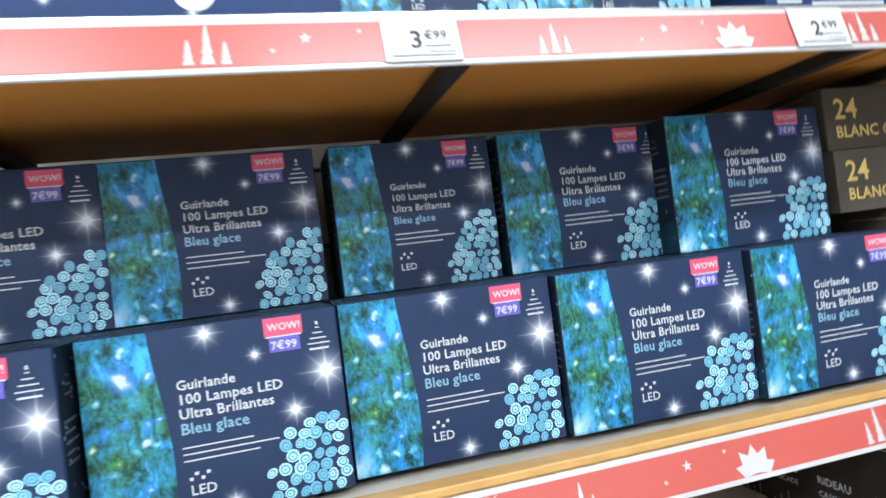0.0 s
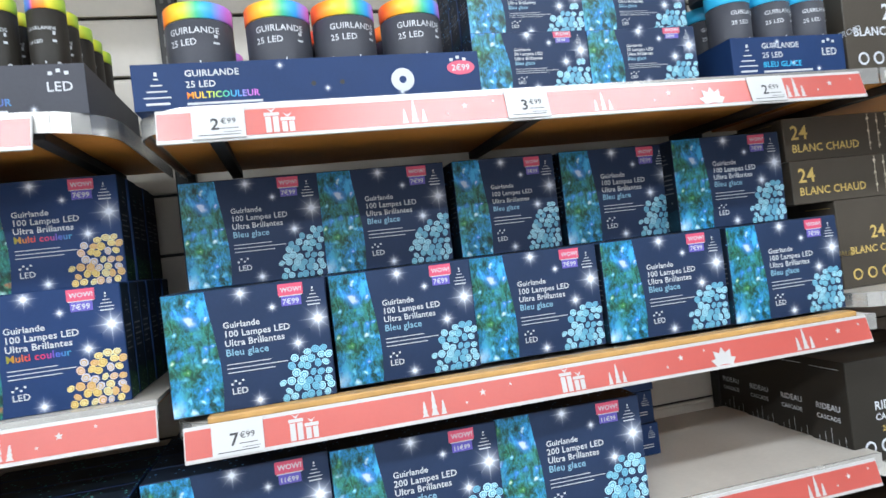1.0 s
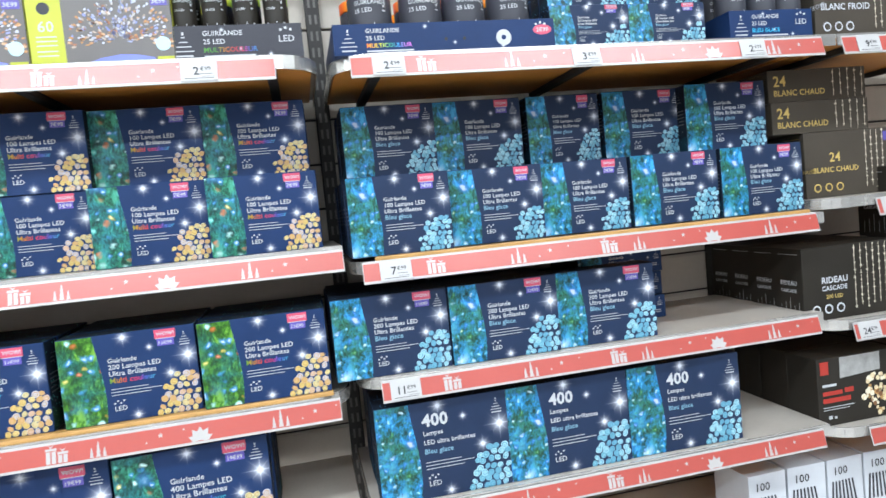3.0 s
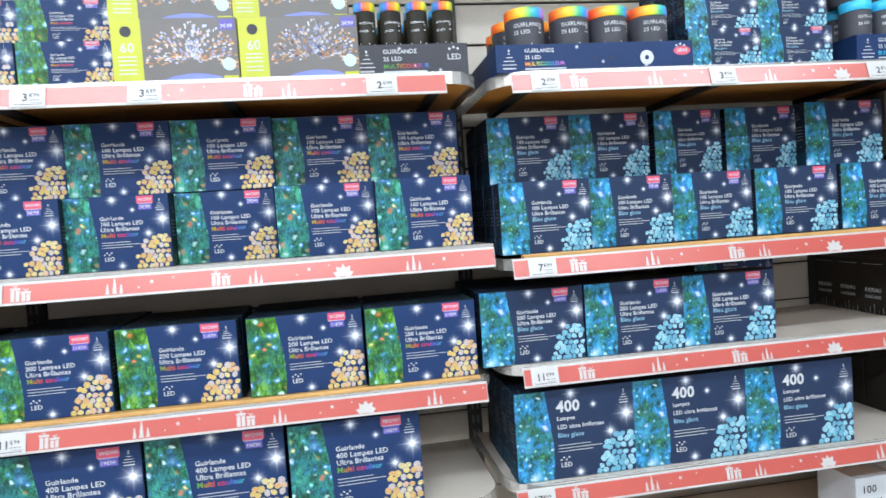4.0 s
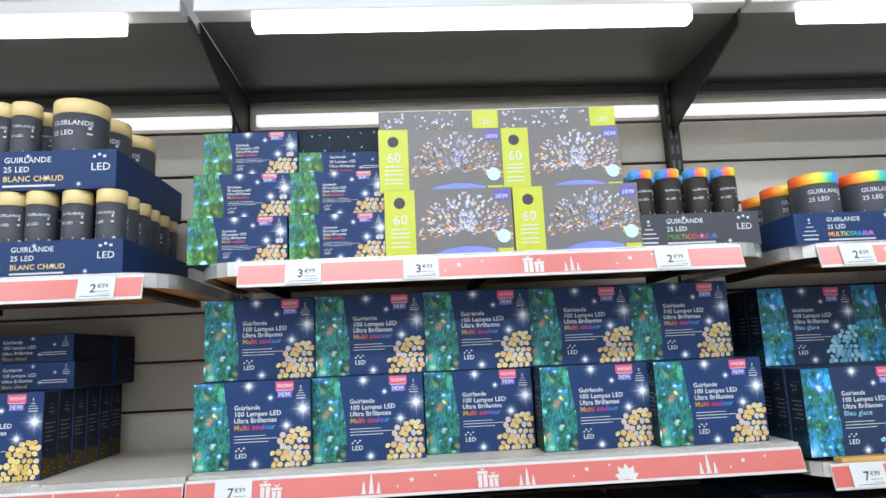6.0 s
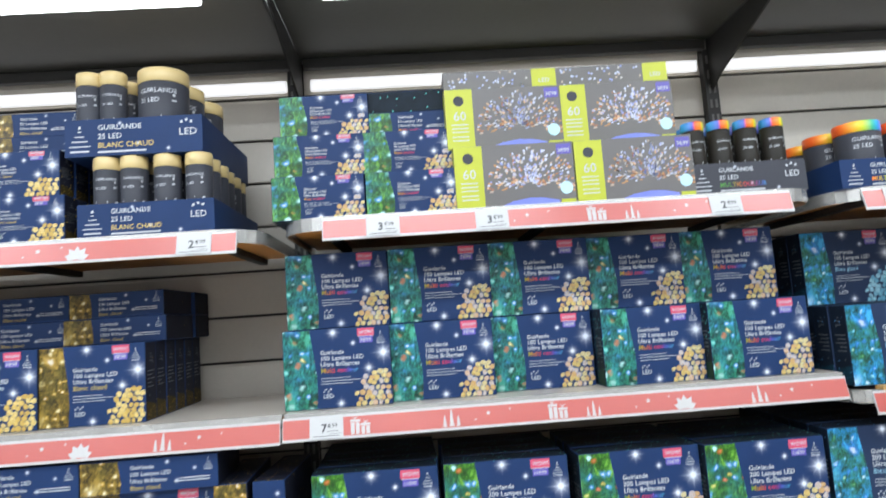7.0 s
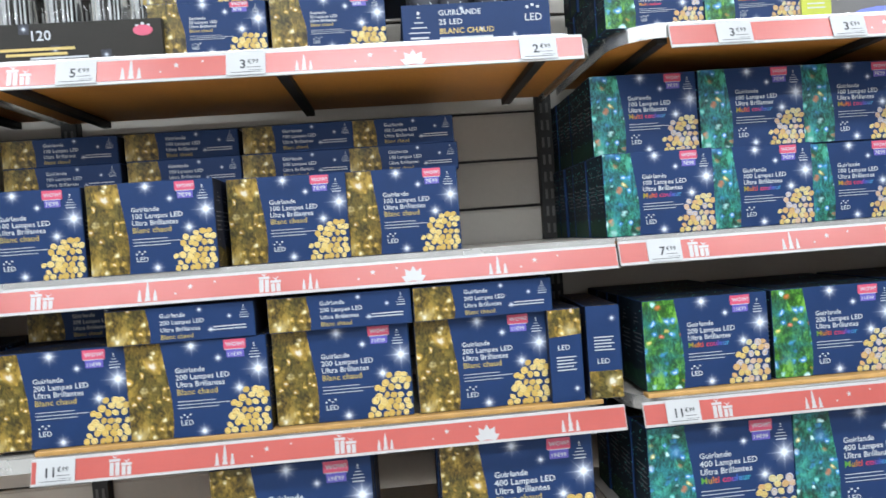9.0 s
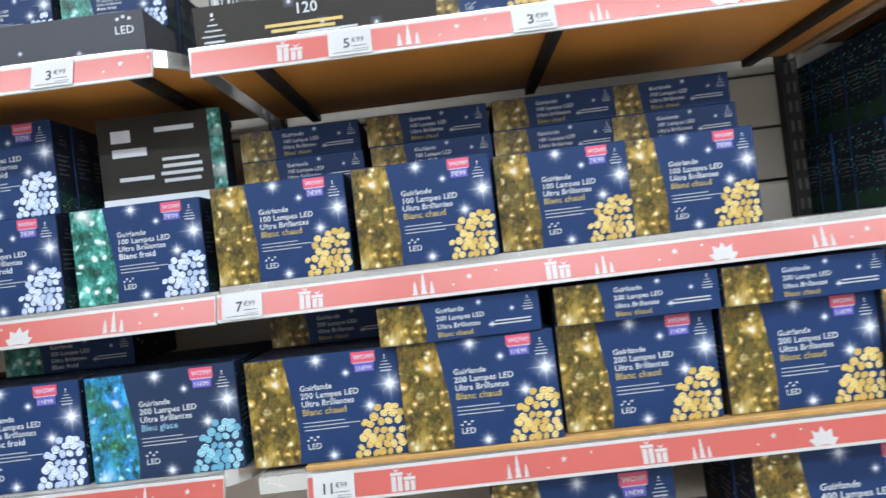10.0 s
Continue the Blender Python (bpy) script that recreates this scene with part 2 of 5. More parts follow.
M["photo_ice"] = photo("photo_of_ice_blue_lights", [(0.36, (0.005, 0.030, 0.030)), (0.46, (0.012, 0.13, 0.17)), (0.55, (0.013, 0.18, 0.44)), (0.66, (0.05, 0.35, 0.63))],
                       [(0.0, (0.16, 0.56, 0.78)), (0.35, (0.03, 0.20, 0.70)), (0.6, (0.55, 0.78, 0.86)), (0.8, (0.05, 0.25, 0.05))], second=(0.04, 0.22, 0.11))
M["photo_multi"] = photo("photo_of_coloured_lights", [(0.36, (0.004, 0.022, 0.014)), (0.47, (0.008, 0.072, 0.045)), (0.56, (0.016, 0.155, 0.09)), (0.68, (0.06, 0.33, 0.22))],
                         [(0.0, (0.70, 0.16, 0.03)), (0.2, (0.06, 0.30, 0.75)), (0.5, (0.55, 0.88, 0.85)), (0.7, (0.75, 0.6, 0.12)), (0.85, (0.10, 0.55, 0.5))], lights=48, second=(0.03, 0.26, 0.30))
M["photo_multi_bright"] = photo("photo_of_coloured_lights_on_fresh_green", [(0.36, (0.010, 0.050, 0.005)), (0.47, (0.022, 0.10, 0.010)), (0.56, (0.055, 0.20, 0.016)), (0.68, (0.17, 0.40, 0.05))],
                                [(0.0, (0.75, 0.12, 0.03)), (0.25, (0.06, 0.30, 0.80)), (0.55, (0.45, 0.85, 0.85)), (0.75, (0.8, 0.6, 0.12))], lights=42, second=(0.02, 0.20, 0.16))
M["photo_warm"] = photo("photo_of_warm_white_lights", [(0.36, (0.028, 0.019, 0.005)), (0.46, (0.10, 0.066, 0.011)), (0.56, (0.18, 0.115, 0.016)), (0.68, (0.36, 0.235, 0.045))],
                        [(0.0, (0.70, 0.43, 0.07)), (0.4, (0.76, 0.62, 0.28)), (0.75, (0.45, 0.25, 0.03))], lights=58, second=(0.13, 0.105, 0.02))
M["photo_white"] = photo("photo_of_cold_white_lights", [(0.33, (0.004, 0.03, 0.022)), (0.46, (0.012, 0.11, 0.08)), (0.57, (0.03, 0.22, 0.18)), (0.7, (0.12, 0.42, 0.36))],
                         [(0.0, (0.8, 0.9, 0.88)), (0.5, (0.35, 0.75, 0.68)), (0.8, (0.9, 0.95, 0.95))], lights=52)
M["photo_burst"] = photo("photo_of_bursting_lights", [(0.36, (0.03, 0.027, 0.028)), (0.5, (0.06, 0.052, 0.05)), (0.66, (0.10, 0.08, 0.085))],
                         [(0.0, (0.55, 0.28, 0.10)), (0.3, (0.75, 0.80, 0.95)), (0.55, (0.22, 0.28, 0.75)), (0.75, (0.90, 0.72, 0.55))], foliage=60, lights=68, reach=0.36)
M["sparkle_navy"] = sparkle_material("printed_sparkle", NAVY)
M["sparkle_navy_slate"] = sparkle_material("printed_sparkle_on_slate_navy", NAVY_SLATE)
M["sparkle_slate"] = sparkle_material("printed_sparkle_on_slate", (0.045, 0.047, 0.058))
M["white_print"] = plain("white_print", (0.46, 0.48, 0.50), 0.4, vary=0.04)
M["gold_print"] = plain("gold_print", (0.55, 0.40, 0.12), 0.4, vary=0.1)
M["ice_print"] = plain("ice_blue_print", (0.42, 0.66, 0.76), 0.4, vary=0.06)
M["ice_title"] = plain("dim_ice_blue_print", (0.17, 0.33, 0.44), 0.4, vary=0.06)
M["gold_title"] = plain("dim_gold_print", (0.36, 0.27, 0.085), 0.4, vary=0.1)
M["silver_print"] = plain("silver_print", (0.55, 0.58, 0.62), 0.4, vary=0.06)
M["badge_pink"] = plain("pink_red_print", (0.52, 0.065, 0.125), 0.38, vary=0.06)
M["badge_blue"] = plain("violet_blue_print", (0.095, 0.075, 0.36), 0.38, vary=0.06)
M["lamps_ice"] = island_colors("printed_ice_lamps", [(0.0, (0.20, 0.46, 0.58)), (0.35, (0.36, 0.62, 0.72)), (0.7, (0.14, 0.37, 0.52))])
M["lamps_warm"] = island_colors("printed_warm_lamps", [(0.0, (0.66, 0.48, 0.14)), (0.35, (0.74, 0.60, 0.24)), (0.7, (0.55, 0.38, 0.09))])
M["lamps_multi"] = island_colors("printed_mixed_lamps", [(0.0, (0.58, 0.45, 0.16)), (0.3, (0.64, 0.56, 0.26)), (0.52, (0.54, 0.34, 0.17)), (0.66, (0.44, 0.45, 0.54)), (0.78, (0.56, 0.41, 0.36)), (0.9, (0.56, 0.54, 0.32))])
M["bulbs_cream"] = island_colors("printed_cream_bulbs", [(0.0, (0.62, 0.50, 0.30)), (0.3, (0.72, 0.66, 0.50)), (0.55, (0.40, 0.22, 0.07)), (0.75, (0.66, 0.56, 0.34)), (0.9, (0.18, 0.08, 0.03))])
M["lamps_white"] = island_colors("printed_white_lamps", [(0.0, (0.60, 0.68, 0.80)), (0.4, (0.74, 0.80, 0.88)), (0.75, (0.48, 0.58, 0.74))])
M["lamp_eye_ice"] = plain("ice_lamp_eye", (0.05, 0.22, 0.30), 0.4)
M["lamp_eye_warm"] = plain("warm_lamp_eye", (0.40, 0.24, 0.05), 0.4)
M["lamp_eye_white"] = plain("white_lamp_eye", (0.22, 0.28, 0.42), 0.4)
M["red_strip"] = plain("red_shelf_strip_film", (0.43, 0.078, 0.062), 0.30, vary=0.06, scale=6, coat=0.5)
M["white_strip"] = plain("white_shelf_strip_film", (0.44, 0.43, 0.42), 0.34, vary=0.04, scale=6, coat=0.4)
M["tag_card"] = plain("white_price_card", (0.46, 0.46, 0.455), 0.38, vary=0.03)
M["ink"] = plain("dark_grey_ink", (0.03, 0.03, 0.035), 0.5)
M["shelf_metal"] = plain("pale_grey_enamelled_metal", (0.54, 0.50, 0.44), 0.34, metal=0.15, vary=0.1, scale=5)
M["shelf_rim"] = plain("bright_zinc_rim", (0.62, 0.61, 0.58), 0.25, metal=0.75, vary=0.1, scale=8)
M["shelf_under"] = plain("orange_brown_shelf_underside", (0.62, 0.25, 0.05), 0.42, vary=0.15, scale=4)
M["wood_edge"] = plain("pale_wooden_edging", (0.48, 0.27, 0.085), 0.45, vary=0.18, scale=30)
M["black_metal"] = plain("black_enamelled_metal", (0.014, 0.013, 0.012), 0.58, metal=0.0, vary=0.2)
M["slat"] = plain("warm_grey_slatwall", (0.46, 0.425, 0.37), 0.5, vary=0.08, scale=3, bump=0.05)
M["groove"] = plain("dark_slatwall_groove", (0.02, 0.018, 0.016), 0.6)
M["lamps_burst"] = island_colors("printed_burst_lamps", [(0.0, (0.50, 0.53, 0.66)), (0.3, (0.24, 0.28, 0.56)), (0.5, (0.52, 0.49, 0.47)), (0.7, (0.33, 0.36, 0.54)), (0.85, (0.44, 0.34, 0.27))])
M["lamps_amber"] = island_colors("printed_amber_lamps", [(0.0, (0.46, 0.22, 0.08)), (0.4, (0.34, 0.13, 0.06)), (0.7, (0.58, 0.36, 0.20))])
M["glow_blue"] = plain("blue_glow_print", (0.16, 0.20, 0.62), 0.4)
M["cream_print"] = plain("cream_print", (0.70, 0.64, 0.50), 0.4, vary=0.05)
M["groove_pale"] = plain("worn_grey_slot", (0.10, 0.095, 0.09), 0.5)
M["canopy"] = plain("grey_lacquered_canopy_panel", (0.072, 0.070, 0.063), 0.45, vary=0.15, scale=2.5)
M["yellow"] = plain("lime_yellow_printed_card", (0.42, 0.45, 0.025), 0.4, vary=0.08)
M["cyan"] = plain("cyan_print", (0.03, 0.42, 0.70), 0.4)
M["gold_band"] = plain("pale_gold_print", (0.58, 0.44, 0.20), 0.35, vary=0.08)
M["red_print"] = plain("red_print", (0.36, 0.03, 0.02), 0.4, vary=0.12)
M["rainbow_text"] = rainbow("rainbow_print", -0.045, 0.055, TITLE_HUES, 0.6)
M["rainbow_tray"] = rainbow("rainbow_tray_print", -0.20, -0.10)
M["rainbow_small"] = rainbow("rainbow_small_band_print", -0.027, 0.027, CAP_HUES)
M["rainbow_band"] = rainbow("rainbow_band_print", -0.05, 0.05)
M["window_film"] = plain("translucent_plastic_window", (0.30, 0.30, 0.29), 0.15, vary=0.3, scale=25)
M["clear_plastic"] = clear_plastic("clear_plastic_tube")
M["floor"] = plain("pale_shop_floor_tile", (0.48, 0.46, 0.43), 0.35, vary=0.08, scale=3)
M["paint"] = plain("off_white_wall_paint", (0.40, 0.39, 0.38), 0.6, vary=0.04, scale=2)


def glow(name, strength, color=(0.96, 0.97, 1.0)):
    m, nodes, links, p = material(name)
    p.inputs["Base Color"].default_value = (0.8, 0.8, 0.8, 1)
    p.inputs["Emission Color"].default_value = (*color, 1)
    p.inputs["Emission Strength"].default_value = strength
    return m


M["tube"] = glow("lit_fluorescent_tube", WALL_TUBE)
M["dim_tube"] = glow("dim_fluorescent_tube", 1.0)
M["ceiling_tube"] = glow("lit_ceiling_diffuser", 4.0)


# ---- mesh helpers ----
def block(bm, x0, x1, y0, y1, z0, z1, bevel=0.0, mat=0):
    vs = [bm.verts.new(p) for p in ((x0, y0, z0), (x1, y0, z0), (x1, y1, z0), (x0, y1, z0), (x0, y0, z1), (x1, y0, z1), (x1, y1, z1), (x0, y1, z1))]
    fs = [bm.faces.new([vs[i] for i in f]) for f in ((0, 3, 2, 1), (4, 5, 6, 7), (0, 1, 5, 4), (1, 2, 6, 5), (2, 3, 7, 6), (3, 0, 4, 7))]
    for f in fs:
        f.material_index = mat
    if bevel:
        bmesh.ops.bevel(bm, geom=list({e for f in fs for e in f.edges}), offset=bevel, segments=2, affect="EDGES", profile=0.5)
    return fs


def outline(bm, pts, y0, y1, mat=0):
    """A flat shape in x and z, given anticlockwise as seen from the aisle, with thickness from y0 (front) to y1."""
    a, b = [bm.verts.new((x, y0, z)) for x, z in pts], [bm.verts.new((x, y1, z)) for x, z in pts]
    fs = [bm.faces.new(a), bm.faces.new(b[::-1])]
    n = len(pts)
    for i in range(n):
        fs.append(bm.faces.new((a[i], b[i], b[(i + 1) % n], a[(i + 1) % n])))
    for f in fs:
        f.material_index = mat
    return fs


def slab(bm, pts, z0, z1, mat=0):
    """A flat shape in x and y, anticlockwise from above, from z0 up to z1."""
    a, b = [bm.verts.new((x, y, z0)) for x, y in pts], [bm.verts.new((x, y, z1)) for x, y in pts]
    fs = [bm.faces.new(b), bm.faces.new(a[::-1])]
    n = len(pts)
    for i in range(n):
        fs.append(bm.faces.new((a[i], a[(i + 1) % n], b[(i + 1) % n], b[i])))
    for f in fs:
        f.material_index = mat
    return fs


def mesh_of(name, bm, *mats):
    me = bpy.data.meshes.new(name)
    bm.normal_update()
    bm.to_mesh(me)
    bm.free()
    for m in mats:
        me.materials.append(M[m])
    return me


def part(name, bm, mats, parent=None, label=""):
    me = bm if isinstance(bm, bpy.types.Mesh) else mesh_of(name, bm, *((mats,) if isinstance(mats, str) else mats))
    ob = new(name, me)
    if parent:
        ob.parent = parent
    if label:
        ob["label"] = label
    return ob


def thing(name, label, category, group="", kind=""):
    return tagged(new(name), label, category, group, kind)


def words(lines, name, mat, depth=0.0):
    """Printed letters: rows of (text, x, z, size, weight), standing in the x-z plane and facing the aisle."""
    vs, fs = [], []
    for text, x, z, size, weight in lines:
        cu = bpy.data.curves.new("letters", "FONT")
        cu.body, cu.size, cu.offset, cu.resolution_u, cu.fill_mode = text, size, weight * size, 2, "FRONT"
        cu.space_character = 1.04
        ob = bpy.data.objects.new("letters", cu)
        me = bpy.data.meshes.new_from_object(ob)
        k = len(vs)
        vs += [(x + v.co.x, depth, z + v.co.y) for v in me.vertices]
        fs += [[k + i for i in f.vertices] for f in me.polygons]
        bpy.data.objects.remove(ob)
        bpy.data.meshes.remove(me)
        bpy.data.curves.remove(cu)
    me = bpy.data.meshes.new(name)
    me.from_pydata(vs, [], fs)
    me.materials.append(M[mat])
    return me


def add_bars(me, bars, depth):
    """Adds plain printed bars (x0, x1, z0, z1) to a mesh of letters."""
    bm = bmesh.new()
    bm.from_mesh(me)
    for x0, x1, z0, z1 in bars:
        bm.faces.new([bm.verts.new(p) for p in ((x0, depth, z0), (x1, depth, z0), (x1, depth, z1), (x0, depth, z1))])
    bm.to_mesh(me)
    bm.free()
    return me


def stars(name, spots, mat, depth, w=9.0, h=9.0):
    """Printed stars, trimmed at the edges of a front w wide and h high."""
    vs, fs, uvs = [], [], []
    for x, z, r in spots:
        k = len(vs)
        xa, xb = max(x - r, -w / 2 + 0.001), min(x + r, w / 2 - 0.001)
        za, zb = max(z - r, 0.001), min(z + r, h - 0.001)
        for px, pz in ((xa, za), (xb, za), (xb, zb), (xa, zb)):
            vs.append((px, depth - 0.00003 * (k // 4), pz))
            uvs.append(((px - x + r) / (2 * r), (pz - z + r) / (2 * r)))
        fs.append((k, k + 1, k + 2, k + 3))
    me = bpy.data.meshes.new(name)
    me.from_pydata(vs, [], fs)
    layer = me.uv_layers.new(name="print")
    for d, c in zip(layer.data, uvs):
        d.uv = c
    me.materials.append(M[mat])
    return me


def ring_points(cx, cz, r, n):
    return [(cx + r * math.cos(2 * math.pi * i / n), cz + r * math.sin(2 * math.pi * i / n)) for i in range(n)]


def lamp_pile(w, h, depth, mats, fine=1.0):
    """The printed heap of round lamp heads in the lower corner: a pale rim, a dark ring and a pale eye each."""
    bm, rnd = bmesh.new(), random.Random(7)
    r, reach = 0.0285 * w * fine, 0.345 * w
    x_edge, row, count = w / 2, 0, 0
    z = r * 0.9
    while z < 0.46 * h:
        span = reach * math.sqrt(max(0.0, 1 - (z / (0.50 * h)) ** 2.0)) + rnd.uniform(-0.6, 0.6) * r
        x = x_edge - r * (0.9 if row % 2 else 1.8)
        while x > x_edge - span:
            px, pz, pr = x + rnd.uniform(-0.35, 0.35) * r, z + rnd.uniform(-0.35, 0.35) * r, r * rnd.uniform(0.82, 1.02)
            px, pz = min(px, x_edge - pr * 0.95), max(pz, pr * 0.95)
            squeeze, lean = rnd.uniform(0.74, 1.0), rnd.uniform(0, math.pi)
            c, s, lift = math.cos(lean), math.sin(lean), depth - 0.00001 * (count % 9)
            slip = (rnd.uniform(-0.12, 0.12) * pr, rnd.uniform(-0.12, 0.12) * pr)

            def ring(q, n, back, off=0.0):
                out = []
                for a, b in ring_points(0, 0, pr * q, n):
                    b *= squeeze
                    out.append(bm.verts.new((min(px + c * a - s * b + off * slip[0], x_edge - 0.0006), lift - back, max(0.0006, pz + s * a + c * b + off * slip[1]))))
                return out
            bm.faces.new(ring(1.0, 10, 0))
            a, b = ring(0.74, 8, 0.0002, 0.6), ring(0.50, 8, 0.0002, 1.0)
            for i in range(8):
                bm.faces.new((a[i], a[(i + 1) % 8], b[(i + 1) % 8], b[i])).material_index = 1
            bm.faces.new(ring(0.20, 5, 0.0003, 1.4)).material_index = 1
            count += 1
            x -= 1.9 * r
        z += 1.66 * r
        row += 1
    return mesh_of("lamp_picture", bm, *mats)


def tree_icon(bars_into, x, z, s):
    """A small line drawing of a fir, as short bars."""
    for k, half in enumerate((0.08, 0.2, 0.34, 0.46)):
        bars_into.append((x - half * s, x + half * s, z + (0.72 - 0.22 * k) * s, z + (0.77 - 0.22 * k) * s))
    bars_into.append((x - 0.05 * s, x + 0.05 * s, z + 0.86 * s, z + 1.0 * s))
    bars_into.append((x - 0.4 * s, x + 0.4 * s, z - 0.18 * s, z - 0.1 * s))


# ---- boxed light strings ----
KINDS = {
    "ice": ("photo_ice", "side_ice", "lamps_ice", "lamp_eye_ice", "ice_title", "Bleu glace", "ice-blue"),
    "multi": ("photo_multi", "side_multi", "lamps_multi", "lamp_eye_warm", "rainbow_text", "Multi couleur", "multicoloured"),
    "bright": ("photo_multi_bright", "side_multi", "lamps_multi", "lamp_eye_warm", "rainbow_text", "Multi couleur", "multicoloured"),
    "warm": ("photo_warm", "side_warm", "lamps_warm", "lamp_eye_warm", "gold_title", "Blanc chaud", "warm-white"),
    "white": ("photo_white", "side_white", "lamps_white", "lamp_eye_white", "silver_print", "Blanc froid", "cold-white"),
}
PROTO = {}


def carton_mesh(w, h, d, front, side, bevel=0.0015):
    bm = bmesh.new()
    fs = block(bm, -w / 2, w / 2, 0, d, 0, h)
    fs[2].material_index = 0
    for i in (0, 1, 3, 4, 5):
        fs[i].material_index = 1
    bmesh.ops.bevel(bm, geom=bm.edges[:], offset=bevel, segments=1, affect="EDGES")
    return mesh_of("carton", bm, front, side)


def side_print_mesh(w, h, d, side):
    """A mark, lines of words and a strip of needles and lights, printed on both narrow sides of a carton, in colours
    dimmed for shade.
    """
    bm = bmesh.new()

    def patch(sx, y0, y1, z0, z1, mat=0, z2=None):
        pts = [(y0, z0), (y1, z0), (y1, z2 or z1), (y0, z1)]
        f = bm.faces.new([bm.verts.new((sx * (w / 2 + 0.0004), y, z)) for y, z in (pts if sx > 0 else pts[::-1])])
        f.material_index = mat
    for sx in (-1, 1):
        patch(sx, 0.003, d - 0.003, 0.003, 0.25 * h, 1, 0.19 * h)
        for k, share in enumerate((0.62, 0.50, 0.66, 0.40, 0.56)):
            z = (0.62 - 0.05 * k) * h
            patch(sx, 0.16 * d, (0.16 + share) * d, z, z + 0.014 * h)
        for k, share in enumerate((0.10, 0.22, 0.34)):
            patch(sx, (0.5 - share / 2) * d, (0.5 + share / 2) * d, (0.84 - 0.045 * k) * h, (0.852 - 0.045 * k) * h)
        patch(sx, 0.30 * d, 0.36 * d, 0.31 * h, 0.33 * h)
        patch(sx, 0.62 * d, 0.68 * d, 0.72 * h, 0.74 * h)
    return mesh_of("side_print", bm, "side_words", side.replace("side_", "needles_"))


def photo_mesh(w, h, share, mat, wave=0.03):
    bm = bmesh.new()
    right = [(-w / 2 + w * share + w * wave * math.sin(0.6 + 3.6 * i / 10) - 0.02 * w, 0.0015 + (h - 0.003) * i / 10) for i in range(11)]
    outline(bm, [(-w / 2 + 0.001, 0.0015)] + right + [(-w / 2 + 0.001, h - 0.0015)], -0.0005, 0.0008)
    return mesh_of("photo_panel", bm, mat)


def light_box(kind, count, price, w, h, d):
    """A carton with the printed front that all boxed light strings share."""
    key = (kind, count, price, w, h, d)
    if key in PROTO:
        return PROTO[key]
    pic, side, lamps, eye, tint, colour, say = KINDS[kind]
    top = thing("light_string_box", f"navy carton of {count} {say} LED lights, photo on its front", "light box", f"boxes of {count} {say} lights")
    card = "navy_slate" if kind == "ice" else "navy"
    part("carton", carton_mesh(w, h, d, card, side), "", top)
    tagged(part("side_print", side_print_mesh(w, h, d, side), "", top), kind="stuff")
    part("photo_panel", photo_mesh(w, h, 0.30, pic), "", top)
    x, s, wt = -0.155 * w, 0.060 * h, 0.016
    if count == "400" and kind == "ice":
        lines = [("400", x, 0.75 * h, 0.175 * h, 0.03), ("Lampes", x, 0.655 * h, s * 1.1, wt), ("LED ultra brillantes", x, 0.56 * h, s * 1.1, wt)]
        tint_line = (colour, x, 0.465 * h, s * 1.2, wt)
    else:
        s = min(0.073 * h, 0.054 * w)
        lines = [("Guirlande", x, 0.675 * h, s, wt), (f"{count} Lampes LED", x, 0.60 * h, s * 1.06, wt), ("Ultra Brillantes", x, 0.525 * h, s * 1.06, wt)]
        tint_line = (colour, x, 0.445 * h, s * 1.15, wt)
    bars = [(x, x + 0.27 * w, 0.372 * h, 0.379 * h), (x, x + 0.37 * w, 0.338 * h, 0.345 * h), (x, x + 0.29 * w, 0.304 * h, 0.311 * h)]
    tree_icon(bars, 0.415 * w, 0.80 * h, 0.13 * h)
    bars += [(x + 0.012 * w + k * 0.022 * w, x + 0.026 * w + k * 0.022 * w, (0.205 + 0.025 * (k % 2)) * h, (0.222 + 0.025 * (k % 2)) * h) for k in range(4)]
    me = words(lines + [("LED", x + 0.012 * w, 0.13 * h, min(0.075 * h, 0.056 * w), 0.012)], "title_print", "white_print", -0.0011)
    tagged(part("title_print", add_bars(me, bars, -0.0011), "", top), kind="stuff")
    tagged(part("colour_print", words([tint_line], "colour_print", tint, -0.0011), "", top), kind="stuff")
    tagged(part("sparkle_print", stars("sparkle_print", [(-0.03 * w, 0.945 * h, 0.09 * w), (0.432 * w, 0.66 * h, 0.14 * w), (0.29 * w, 0.475 * h, 0.085 * w), (0.155 * w, 0.80 * h, 0.05 * w),
                                        (0.02 * w, 0.055 * h, 0.075 * w)], "sparkle_" + card, -0.0007, w, h), "", top), kind="stuff")
    tagged(part("lamp_picture", lamp_pile(w, h, -0.0009, (lamps, eye)), "", top), kind="stuff")
    if price:
        bm = bmesh.new()
        bx, bz, bw, bh = 0.20 * w, 0.795 * h, 0.155 * w, 0.185 * h
        block(bm, bx, bx + bw, -0.0012, -0.0002, bz + 0.47 * bh, bz + bh, mat=0)
        block(bm, bx + 0.1 * bw, bx + bw * 0.9, -0.0012, -0.0002, bz, bz + 0.42 * bh, mat=1)
        badge = part("price_badge", bm, ("badge_pink", "badge_blue"), top, "pink and violet printed price badge")
        badge_me = words([("WOW!", bx + 0.10 * bw, bz + 0.63 * bh, 0.265 * bw, 0.02), (price, bx + 0.14 * bw, bz + 0.08 * bh, min(0.40 * bh, 1.22 * bw / len(price)), 0.02)], "badge_print", "white_print", -0.0016)
        part("badge_print", add_bars(badge_me, [(bx + 0.04 * bw, bx + 0.96 * bw, bz + 0.43 * bh, bz + 0.47 * bh)], -0.0016), "", badge)
    PROTO[key] = top
    top["fresh"] = 1
    return top


